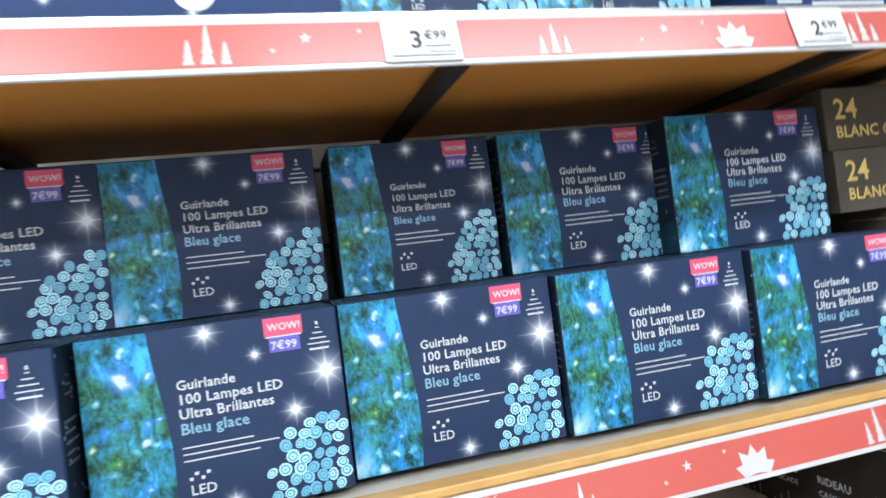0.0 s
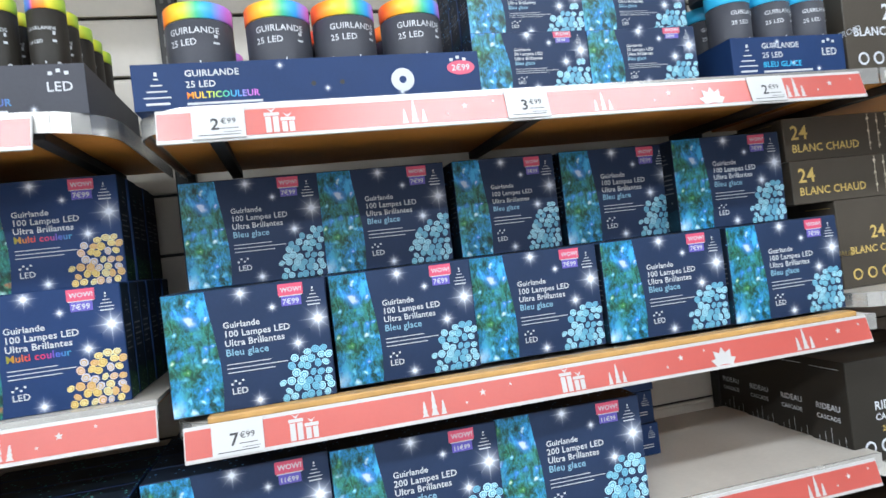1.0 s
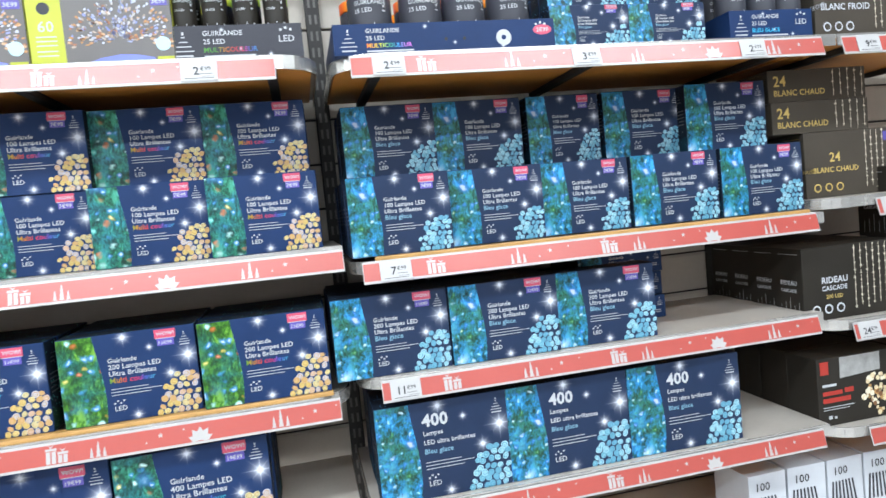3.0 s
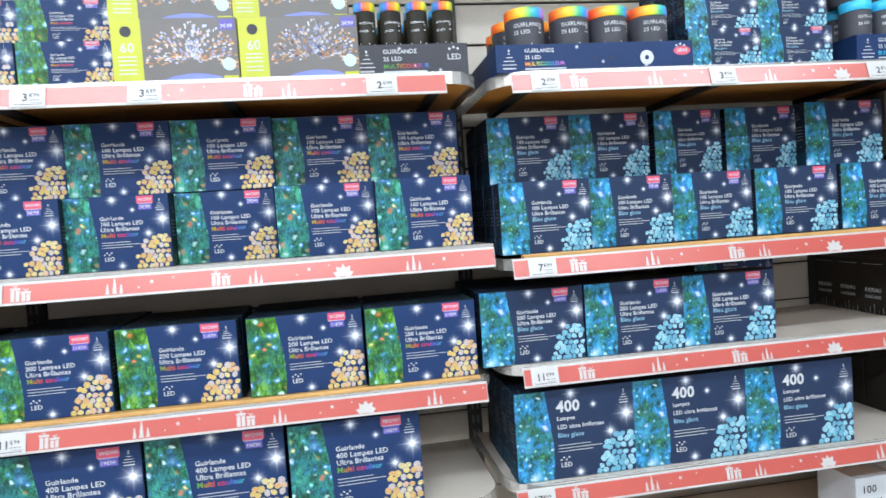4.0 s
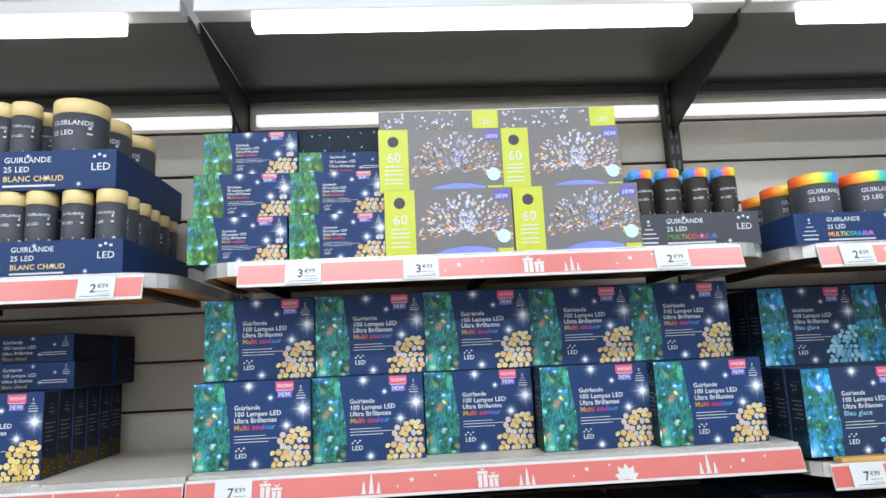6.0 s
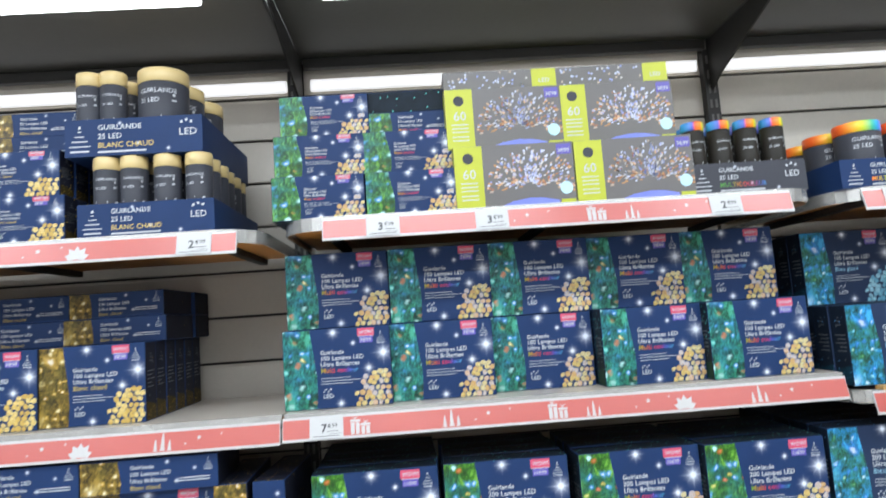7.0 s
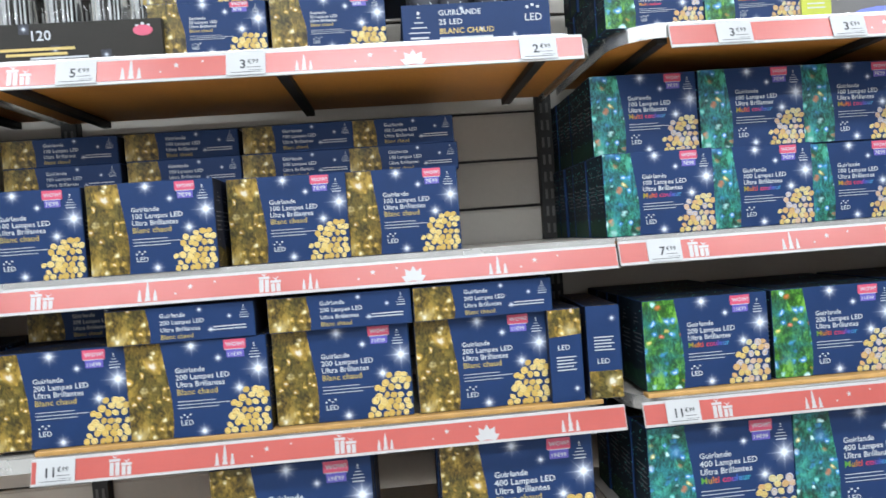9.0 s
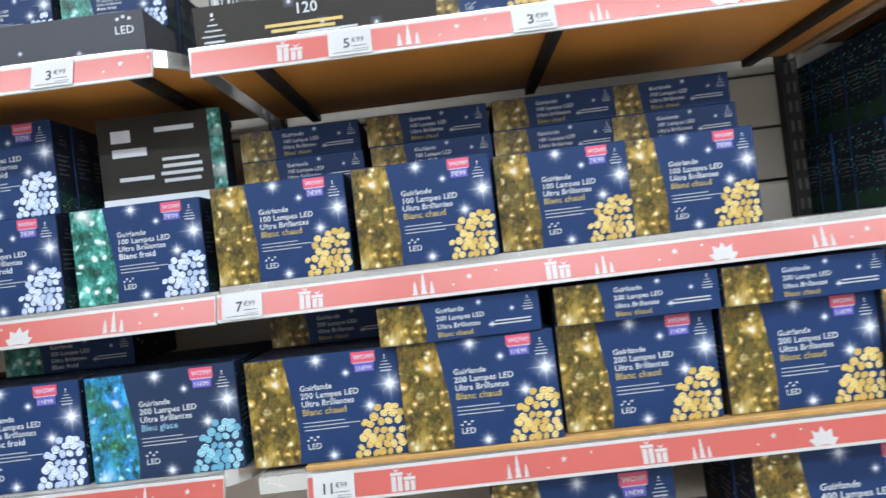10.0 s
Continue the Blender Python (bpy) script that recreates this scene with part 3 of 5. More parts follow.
def spine_box(kind, count, w, h, d):
    """The same carton lying flat, its narrow printed edge to the front."""
    key = ("spine", kind, count, w, h, d)
    if key in PROTO:
        return PROTO[key]
    pic, side, lamps, eye, tint, colour, say = KINDS[kind]
    top = thing("flat_light_string_box", f"navy carton of {count} {say} LED lights lying flat", "light box", f"flat boxes of {count} {say} lights")
    part("carton", carton_mesh(w, h, d, "navy", side), "", top)
    part("photo_panel", photo_mesh(w, h, 0.30, pic, 0.012), "", top)
    x, s = -0.14 * w, 0.17 * h
    me = words([("Guirlande", x, 0.70 * h, s, 0.015), (f"{count} Lampes LED", x, 0.50 * h, s, 0.015), ("Ultra Brillantes", x, 0.30 * h, s, 0.015)], "title_print", "white_print", -0.0011)
    bars = [(0.18 * w, 0.44 * w, 0.25 * h, 0.28 * h), (0.22 * w, 0.44 * w, 0.33 * h, 0.36 * h)]
    tree_icon(bars, 0.43 * w, 0.6 * h, 0.3 * h)
    tagged(part("title_print", add_bars(me, bars, -0.0011), "", top), kind="stuff")
    part("colour_print", words([(colour, x, 0.10 * h, s * 1.05, 0.015)], "colour_print", tint, -0.0011), "", top)
    part("sparkle_print", stars("sparkle_print", [(0.13 * w, 0.86 * h, 0.035 * w), (0.2 * w, 0.28 * h, 0.035 * w), (0.33 * w, 0.62 * h, 0.03 * w)], "sparkle_navy", -0.0007, w, h), "", top)["kind"] = "stuff"
    PROTO[key] = top
    top["fresh"] = 1
    return top


def put(proto, x, y, z, turn=0.0, tilt=0.0):
    """Sets a prototype, or a copy of it, with the middle of its foot's front edge at (x, y, z)."""
    if proto.get("fresh"):
        del proto["fresh"]
        proto.matrix_basis = pose(x, y, z, tilt, 0, turn)
        return proto
    return copy_thing(proto, pose(x, y, z, tilt, 0, turn))


def backs(proto, x, y, z, d, n, name="light_string_box"):
    """Boxes queued behind a front one, of which only tops and sides show."""
    me = next(c for c in proto.children if c.name.startswith("carton")).data
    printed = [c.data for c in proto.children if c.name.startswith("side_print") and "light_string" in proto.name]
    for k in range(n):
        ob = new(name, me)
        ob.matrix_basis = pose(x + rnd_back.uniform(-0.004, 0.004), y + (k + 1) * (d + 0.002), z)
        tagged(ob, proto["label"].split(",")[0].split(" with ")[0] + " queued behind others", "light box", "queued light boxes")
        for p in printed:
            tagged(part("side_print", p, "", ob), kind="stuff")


rnd_back = random.Random(3)
jit = random.Random(11)

# ---- the aisle: floor, walls, ceiling ----
WALL = 0.52


def setting(name, bm, mats, label, category):
    return tagged(part(name, bm, mats), label, category, kind="structure")


bm = bmesh.new()
block(bm, -6, 7, -4.2, 0.7, -0.1, 0.0)
setting("floor", bm, "floor", "pale grey shop floor", "floor")
bm = bmesh.new()
block(bm, -6, 7, -4.2, 0.7, 3.4, 3.5)
setting("ceiling", bm, "paint", "plain off-white shop ceiling", "ceiling")
for nm, b in (("wall_north", (-6, 7, 0.58, 0.7, 0, 3.4)), ("wall_south", (-6, 7, -4.3, -4.2, 0, 3.4)), ("wall_west", (-6.1, -6, -4.2, 0.7, 0, 3.4)), ("wall_east", (7, 7.1, -4.2, 0.7, 0, 3.4))):
    bm = bmesh.new()
    block(bm, *b)
    setting(nm, bm, "paint", "plain off-white shop wall", "wall")
for lamp_y in (-1.9, -3.6):
    for lamp_x in (-3.0, 0.0, 3.0):
        lamp = thing("ceiling_lamp", "long white fluorescent lamp on the shop ceiling", "lamp", "ceiling lamps")
        bm = bmesh.new()
        block(bm, lamp_x - 1.25, lamp_x + 1.25, lamp_y - 0.14, lamp_y + 0.14, 3.34, 3.40, 0.006)
        part("housing", bm, "paint", lamp)
        bm = bmesh.new()
        block(bm, lamp_x - 1.2, lamp_x + 1.2, lamp_y - 0.11, lamp_y + 0.11, 3.30, 3.339, 0.01)
        part("diffuser", bm, "ceiling_tube", lamp)

# ---- slatted back panel with a dark groove between slats, and slotted uprights ----
back = tagged(new("back_panel"), "warm grey slatted back panel behind the shelves", "back panel", kind="structure")
bm = bmesh.new()
block(bm, -3.9, 5.2, WALL + 0.014, WALL + 0.03, 0.1, 2.34)
part("groove_backing", bm, "groove", back)
bm = bmesh.new()
block(bm, -0.663, 0.663, 0, 0.012, 0, 0.1265, 0.002)
block(bm, -0.663, 0.663, 0.003, 0.012, 0.1265, 0.132)
slat_mesh = mesh_of("slat", bm, "slat")
BAYS = [-3.35, -2.02, -0.69, 0.665, 2.005, 3.345, 4.675]
for bx in BAYS:
    for k in range(16):
        ob = new("slat", slat_mesh)
        ob.parent, ob.location = back, (bx, WALL, 0.1335 + 0.1395 * k)
for ux in (-2.685, -1.355, -0.022, 1.338, 2.675, 4.01):
    up = thing("upright", "black slotted steel upright between two bays", "upright", "shelf uprights")
    bm = bmesh.new()
    block(bm, ux - 0.022, ux + 0.022, WALL - 0.035, WALL - 0.002, 0.0, 2.36, 0.003)
    part("post", bm, "black_metal", up)
    bm = bmesh.new()
    for k in range(46):
        block(bm, ux - 0.012, ux - 0.005, WALL - 0.0365, WALL - 0.034, 0.1 + 0.05 * k, 0.128 + 0.05 * k)
        block(bm, ux + 0.005, ux + 0.012, WALL - 0.0365, WALL - 0.034, 0.1 + 0.05 * k, 0.128 + 0.05 * k)
    tagged(part("slotted_face", bm, "groove_pale", up), kind="stuff")

# ---- canopy with arms and lamps ----
CAN_Z, CAN_F = 2.33, 0.0
for n, bx in enumerate(BAYS):
    can = thing("canopy", "dark grey lacquered canopy panel above the shelves", "canopy", "canopy panels")
    bm = bmesh.new()
    block(bm, bx - 0.6645, bx + 0.6645, CAN_F + 0.045, WALL - 0.03, CAN_Z, CAN_Z + 0.018, 0.003)
    part("panel", bm, "canopy", can)
    bm = bmesh.new()
    block(bm, bx - 0.655, bx + 0.655, WALL - 0.055, WALL - 0.03, CAN_Z - 0.035, CAN_Z - 0.001, 0.003)
    part("rear_rail", bm, "black_metal", can)
    bm = bmesh.new()
    block(bm, bx - 0.663, bx + 0.663, CAN_F - 0.012, CAN_F + 0.04, CAN_Z - 0.005, CAN_Z + 0.03, 0.003)
    block(bm, bx - 0.663, bx + 0.663, CAN_F - 0.016, CAN_F - 0.004, CAN_Z + 0.034, CAN_Z + 0.30, 0.003)
    part("fascia", bm, "white_strip", can, "white front fascia")
    bm = bmesh.new()
    ux = bx - 0.670
    pts = [(WALL - 0.036, 2.16), (WALL - 0.036, CAN_Z - 0.002), (CAN_F + 0.045, CAN_Z - 0.002), (CAN_F + 0.045, CAN_Z - 0.03), (WALL - 0.10, 2.19)]
    a, b = [bm.verts.new((ux, y, z)) for y, z in pts], [bm.verts.new((ux + 0.006, y, z)) for y, z in pts]
    bm.faces.new(a), bm.faces.new(b[::-1])
    for i in range(len(pts)):
        bm.faces.new((a[i], b[i], b[(i + 1) % len(pts)], a[(i + 1) % len(pts)]))
    bmesh.ops.recalc_face_normals(bm, faces=bm.faces[:])
    part("arm", bm, "black_metal", can, "black tapered steel arm")
    lamp = thing("canopy_lamp", "lit white tube lamp under the canopy's front edge", "lamp", "canopy lamps")
    bm = bmesh.new()
    block(bm, bx - 0.53, bx + 0.53, CAN_F - 0.008, CAN_F + 0.03, CAN_Z - 0.045, CAN_Z - 0.007, 0.006)
    part("tube", bm, "tube", lamp)
    wall_lamp = thing("wall_lamp", "lit white tube lamp along the back panel's top", "lamp", "wall lamps")
    bm = bmesh.new()
    block(bm, bx - 0.64, bx + 0.64, WALL - 0.022, WALL - 0.001, 2.235, 2.272, 0.006)
    part("tube", bm, "dim_tube", wall_lamp)
# ---- shelves and their printed price strips ----
def gift(bm, x, z, s):
    for dx, w, h in ((0, 0.42, 0.55), (0.5, 0.40, 0.36)):
        cx = x + dx * s
        outline(bm, [(cx - w / 2 * s, z), (cx - 0.03 * s, z), (cx - 0.03 * s, z + h * s), (cx - w / 2 * s, z + h * s)], -0.0012, -0.0002)
        outline(bm, [(cx + 0.03 * s, z), (cx + w / 2 * s, z), (cx + w / 2 * s, z + h * s), (cx + 0.03 * s, z + h * s)], -0.0012, -0.0002)
        outline(bm, [(cx - w / 2 * s - 0.03 * s, z + h * s + 0.03 * s), (cx + w / 2 * s + 0.03 * s, z + h * s + 0.03 * s), (cx + w / 2 * s + 0.03 * s, z + (h + 0.14) * s), (cx - w / 2 * s - 0.03 * s, z + (h + 0.14) * s)], -0.0012, -0.0002)
        outline(bm, [(cx, z + (h + 0.14) * s), (cx + 0.14 * s, z + (h + 0.3) * s), (cx, z + (h + 0.22) * s), (cx - 0.14 * s, z + (h + 0.3) * s)], -0.0012, -0.0002)


def firs(bm, x, z, s):
    for dx, h in ((-0.38, 0.6), (0.0, 0.95), (0.36, 0.55)):
        cx = x + dx * s
        for k in range(3):
            w, z0 = (0.125 - 0.03 * k) * s * (0.7 + 0.5 * h), z + (0.02 + 0.27 * k) * h * s
            outline(bm, [(cx - w, z0), (cx + w, z0), (cx + 0.02 * s, z0 + 0.42 * h * s), (cx - 0.02 * s, z0 + 0.42 * h * s)], -0.0012 - 0.0001 * k, -0.0002)


def star_shape(bm, x, z, r, n=5, inner=0.42, lift=0.0):
    pts = []
    for i in range(2 * n):
        a, q = math.pi / 2 + math.pi * i / n, r if i % 2 == 0 else r * inner
        pts.append((x + q * math.cos(a), z + q * math.sin(a)))
    outline(bm, pts, -0.0012 - lift, -0.0002)


def flower(bm, x, z, s):
    for a in (20, 55, 90, 125, 160):
        c, d = math.cos(radians(a)), math.sin(radians(a))
        tip, w = 0.62 * s if a in (55, 90, 125) else 0.55 * s, 0.16 * s
        outline(bm, [(x - d * w * 0.4, z), (x + d * w * 0.4, z), (x + c * tip * 0.55 + d * w, z + d * tip * 0.55 - c * w), (x + c * tip, z + d * tip), (x + c * tip * 0.55 - d * w, z + d * tip * 0.55 + c * w)],
                -0.0012 - 0.00005 * a / 20, -0.0002)


STRIP_H = 0.054


def strip(x0, x1, y, z, tags):
    """A red strip along a shelf's front, with white drawings and price cards. z: its lower edge."""
    L = x1 - x0
    top = thing("price_strip", "red shelf strip with white festive drawings and price cards", "price strip", "shelf price strips")
    bm = bmesh.new()
    block(bm, 0, L, 0.0, 0.004, 0, STRIP_H, 0.001)
    part("holder", bm, "white_strip", top, "white plastic strip holder")
    bm = bmesh.new()
    block(bm, 0.002, L - 0.002, -0.0006, 0.001, 0.006, STRIP_H - 0.006)
    part("red_film", bm, "red_strip", top)
    bm = bmesh.new()
    m0 = 0.008
    for base in (0.0, 1.24):
        for kind, at in (("gift", 0.165), ("firs", 0.385), ("star", 0.47), ("gift", 0.62), ("fir", 0.715), ("star", 0.845), ("flower", 0.93), ("firs", 1.11), ("star", 1.19)):
            x = base + at
            if x > L - 0.05 or any(a - 0.05 < x < a + 0.085 for a, _ in tags):
                continue
            if kind == "gift":
                gift(bm, x, m0, 0.047)
            elif kind == "firs":
                firs(bm, x, m0, 0.042)
            elif kind == "fir":
                firs(bm, x, m0 - 0.001, 0.036)
            elif kind == "star":
                star_shape(bm, x, m0 + 0.024, 0.006)
                star_shape(bm, x - 0.03, m0 + 0.012, 0.003)
                star_shape(bm, x + 0.05, m0 + 0.03, 0.003)
            else:
                flower(bm, x, m0, 0.05)
    bmesh.ops.recalc_face_normals(bm, faces=bm.faces[:])
    if bm.faces:
        tagged(part("drawing_print", bm, "white_strip", top, "white printed presents, firs and stars"), kind="stuff")
    else:
        bm.free()
    for at, price in tags:
        bm = bmesh.new()
        block(bm, at, at + 0.076, -0.0030, -0.0016, 0.003, STRIP_H - 0.001, 0.0006)
        card = part("price_card", bm, "tag_card", top, "white printed price card")
        euros, cents = price.split(".")
        me = words([(euros, at + 0.026 - 0.012 * (len(euros) - 1), 0.017, 0.026, 0.02), ("€" + cents, at + 0.041, 0.026, 0.013, 0.01)], "price_print", "ink", -0.0034)
        part("price_print", add_bars(me, [(at + 0.040, at + 0.066, 0.018, 0.0192), (at + 0.008, at + 0.068, 0.008, 0.0092), (at + 0.044, at + 0.070, 0.012, 0.0128)], -0.0034), "", card)
    top.matrix_basis = pose(x0, y - 0.011, z, -14, 0, 0)
    return top


def shelf(x0, x1, front, z, round_left=False, round_right=False, wood=None, corner=0.10):
    """A steel shelf whose upper face lies at z. Rounded front corners where asked."""
    def arc(cx, cy, a0):
        return [(cx + corner * math.cos(radians(a0 + 15 * i)), cy + corner * math.sin(radians(a0 + 15 * i))) for i in range(7)]
    pts = []
    pts += arc(x0 + corner, front + corner, 180) if round_left else [(x0, front)]
    pts += arc(x1 - corner, front + corner, 270) if round_right else [(x1, front)]
    pts += [(x1, WALL - 0.04), (x0, WALL - 0.04)]
    top = thing("shelf", "pale grey steel shelf with an orange-brown underside", "shelf", "gondola shelves")
    bm = bmesh.new()
    slab(bm, pts, z - 0.006, z)
    part("tray", bm, "shelf_metal", top)
    bm = bmesh.new()
    inset = [(x + (0.01 if x < (x0 + x1) / 2 else -0.01), y + (0.012 if y < 0.25 else -0.01)) for x, y in pts]
    slab(bm, inset, z - 0.016, z - 0.0065)
    part("underside", bm, "shelf_under", top, "orange-brown underside")
    bm = bmesh.new()
    n_front = (7 if round_left else 1) + (7 if round_right else 1)
    edge = ([(x0, WALL - 0.04)] if round_left else []) + pts[:n_front] + ([(x1, WALL - 0.04)] if round_right else [])
    for (ax, ay), (bx_, by) in zip(edge, edge[1:]):
        d = Vector((bx_ - ax, by - ay)).normalized()
        nx, ny = d.y * 0.003, -d.x * 0.003
        vs = [bm.verts.new(p) for p in ((ax, ay, z - 0.03), (bx_, by, z - 0.03), (bx_, by, z + 0.001), (ax, ay, z + 0.001))]
        ws = [bm.verts.new(p) for p in ((ax + nx, ay + ny, z - 0.03), (bx_ + nx, by + ny, z - 0.03), (bx_ + nx, by + ny, z + 0.001), (ax + nx, ay + ny, z + 0.001))]
        bm.faces.new(ws), bm.faces.new(vs[::-1])
        for i in range(4):
            bm.faces.new((ws[i], vs[i], vs[(i + 1) % 4], ws[(i + 1) % 4]))
    bmesh.ops.recalc_face_normals(bm, faces=bm.faces[:])
    part("rim", bm, "shelf_rim", top, "bright zinc rim")
    for k in range(3):
        x = x0 + (x1 - x0) * (0.08 + 0.42 * k)
        bm = bmesh.new()
        block(bm, x - 0.012, x + 0.012, front + 0.03, WALL - 0.05, z - 0.034, z - 0.0165, 0.002)
        part("rib", bm, "black_metal", top)
    if wood:
        # Bar added for the pale wood-coloured band along the shelf's front edge.
        bm = bmesh.new()
        block(bm, wood[0], wood[1], front + 0.001, front + 0.03, z + 0.0005, z + 0.011, 0.002)
        part("edging", bm, "wood_edge", top, "pale wood-coloured edging")
    return top


R = True
# bay by bay: shelf (left, right, front, top, corners), strip (left, right, front, foot, cards)
SHELVES = [
    # warm-white bay
    (-1.35, -0.03, -0.055, 1.710, False, R, None, (-1.345, -0.069, -0.066, 1.653, [(0.245, "5.99"), (0.565 , "3.99"), (1.145, "2.99")])),
    (-1.37, -0.003, 0.012, 1.283, False, False, None, (-1.375, -0.004, 0.0, 1.219, [(0.01, "7.99")])),
    (-1.34, -0.03, 0.012, 0.922, False, R, (-1.25, -0.05), (-1.245, -0.012, -0.01, 0.872, [(0.012, "11.99")])),
    (-1.34, -0.03, 0.012, 0.600, False, R, None, (-1.30, -0.04, 0.0, 0.545, [])),
    # multicoloured bay
    (0.02, 1.31, -0.04, 1.726, R, R, None, (0.119, 1.218, -0.052, 1.669, [(0.10, "3.99"), (0.35, "3.99"), (0.90, "2.99")])),
    (0.003, 1.326, 0.012, 1.283, False, False, None, (0.0, 1.326, 0.0, 1.223, [(0.062, "7.99")])),
    (0.02, 1.31, 0.012, 0.924, R, R, (0.05, 1.27), (0.031, 1.283, 0.0, 0.868, [(0.05, "11.99")])),
    (0.02, 1.31, 0.012, 0.600, R, R, None, (0.06, 1.15, 0.0, 0.545, [])),
    # ice-blue bay
    (1.345, 2.70, -0.055, 1.717, R, False, None, (1.382, 2.650, -0.064, 1.660, [(0.05, "2.99"), (0.54, "3.99"), (1.01, "2.99")])),
    (1.345, 2.66, -0.022, 1.2375, R, False, (1.40, 2.62), (1.365, 2.630, -0.032, 1.188, [(0.04, "7.99")])),
    (1.335, 2.67, 0.012, 0.948, R, False, None, (1.385, 2.650, 0.005, 0.890, [(0.02, "11.99")])),
    (1.335, 2.67, 0.012, 0.617, R, False, None, (1.345, 2.640, 0.0, 0.560, [(0.03, "17.99")])),
    # black-box bay
    (2.705, 4.0, -0.055, 1.717, False, False, None, (2.716, 3.98, -0.06, 1.660, [(0.045, "9.99")])),
    (2.685, 4.0, 0.012, 1.270, R, False, None, (2.867, 3.98, 0.0, 1.208, [(0.012, "9.99")])),
    (2.685, 4.0, 0.012, 0.912, R, False, None, (2.763, 3.98, 0.0, 0.852, [(0.012, "24.99")])),
    (2.685, 4.0, 0.012, 0.590, R, False, None, (2.80, 3.98, 0.0, 0.535, [])),
    # cold-white bay
    (-2.68, -1.375, -0.055, 1.722, False, R, None, (-2.66, -1.412, -0.062, 1.666, [(1.03, "3.99")])),
    (-2.68, -1.373, 0.012, 1.276, False, False, None, (-2.68, -1.377, 0.0, 1.217, [])),
    (-2.68, -1.36, 0.012, 0.938, False, R, None, (-2.66, -1.40, 0.0, 0.885, [])),
]
for x0, x1, front, z, rl, rr, wood, st in SHELVES:
    shelf(x0, x1, front, z, rl, rr, wood)
    strip(*st)
# base plinths under the bays
for bx in BAYS[1:6]:
    plinth = thing("base_shelf", "pale grey steel base shelf close to the floor", "shelf", "base shelves")
    bm = bmesh.new()
    block(bm, bx - 0.655, bx + 0.655, -0.02, WALL - 0.04, 0.275, 0.29, 0.003)
    part("tray", bm, "shelf_metal", plinth)
    bm = bmesh.new()
    block(bm, bx - 0.655, bx + 0.655, 0.0, 0.02, 0.0, 0.274, 0.003)
    part("kickplate", bm, "shelf_metal", plinth)

# ---- boxes: ice-blue bay ----
def row(kind, count, price, size, spots, z, deep):
    """spots: (left, right or None, front y, turn); deep: boxes queued behind each."""
    w, h, d = size
    for k, (x, y, turn) in enumerate(spots):
        proto = light_box(kind, count, price, w, h, d)
        put(proto, x, y, z, turn)
        n = deep[k] if isinstance(deep, (list, tuple)) else deep
        backs(proto, x, y, z, d, n)


B100, B200, B400 = (0.256, 0.188, 0.062), (0.292, 0.203, 0.075), (0.345, 0.25, 0.09)
B100_B, B100_C = (0.252, 0.193, 0.060), (0.264, 0.193, 0.060)
row("ice", "100", "7€99", B100_B, [(1.474, 0.002, 0), (1.733, 0.038, 0.5), (1.988, 0.054, 0)], 1.2485, [6, 1, 1])
row("ice", "100", "7€99", B100_C, [(2.251, 0.044, -0.3), (2.518, 0.032, 0)], 1.2485, [1, 4])
for w_up, x_up, y_up, n_up in ((0.250, 1.491, 0.17, 4), (0.250, 1.740, 0.172, 1), (0.219, 1.994, 0.175, 1), (0.256, 2.243, 0.17, 1), (0.268, 2.487, 0.128, 3)):
    row("ice", "100", "7€99", (w_up, 0.196, 0.060), [(x_up, y_up, 0)], 1.4420, n_up)
row("ice", "200", "11€99", B200, [(1.428, 0.03, 1), (1.722, 0.025, 0), (2.005, 0.03, -2)], 0.9485, [4, 2, 0])
row("ice", "400", "", B400, [(1.532, 0.03, 0), (1.875, 0.03, 0), (2.222, 0.03, -1)], 0.6175, [3, 1, 0])
# ---- boxes: multicoloured bay ----
row("multi", "100", "7€99", B100, [(0.124, 0.055, 0), (0.375, 0.08, -1), (0.634, 0.12, 0), (0.897, 0.062, 2), (1.155, 0.04, 2)], 1.2835, [6, 1, 1, 4, 5])
row("multi", "100", "7€99", B100, [(0.126, 0.115, 0), (0.384, 0.11, 0), (0.64, 0.115, 0), (0.895, 0.14, -1), (1.145, 0.142, 0)], 1.472, [5, 1, 1, 1, 4])
row("bright", "200", "11€99", B200, [(0.200, 0.03, 1), (0.505, 0.035, -1), (0.822, 0.03, 2), (1.121, 0.02, 1)], 0.9355, [4, 3, 3, 3])
row("multi", "400", "19€99", B400, [(0.222, 0.04, 1), (0.572, 0.05, 0), (0.928, 0.035, 2)], 0.6005, [3, 2, 2])
# ---- boxes: warm-white bay ----
row("warm", "100", "7€99", B100, [(-1.245, 0.02, 0), (-0.972, 0.0, -0.5), (-0.705, 0.06, 0), (-0.459, 0.068, 0)], 1.2835, [5, 5, 5, 5])
FLAT = (0.256, 0.0645, 0.188)
for lay in (0, 1):
    for x in (-1.222, -0.950, -0.688, -0.446):
        put(spine_box("warm", "100", *FLAT), x + jit.uniform(-0.004, 0.004), 0.165 + jit.uniform(-0.006, 0.006), 1.472 + 0.065 * lay, jit.uniform(-1.5, 1.5))
for lay in (0, 1):
    put(spine_box("warm", "100", 0.256, 0.0645, 0.12), -0.440, 0.362, 1.472 + 0.065 * lay, 0.5)
row("warm", "200", "11€99", B200, [(-1.203, 0.026, 0), (-0.911, 0.015, -1), (-0.611, 0.03, 0), (-0.306, 0.03, 1)], 0.9335, [3, 2, 2, 2])
FLAT2 = (0.30, 0.074, 0.2)
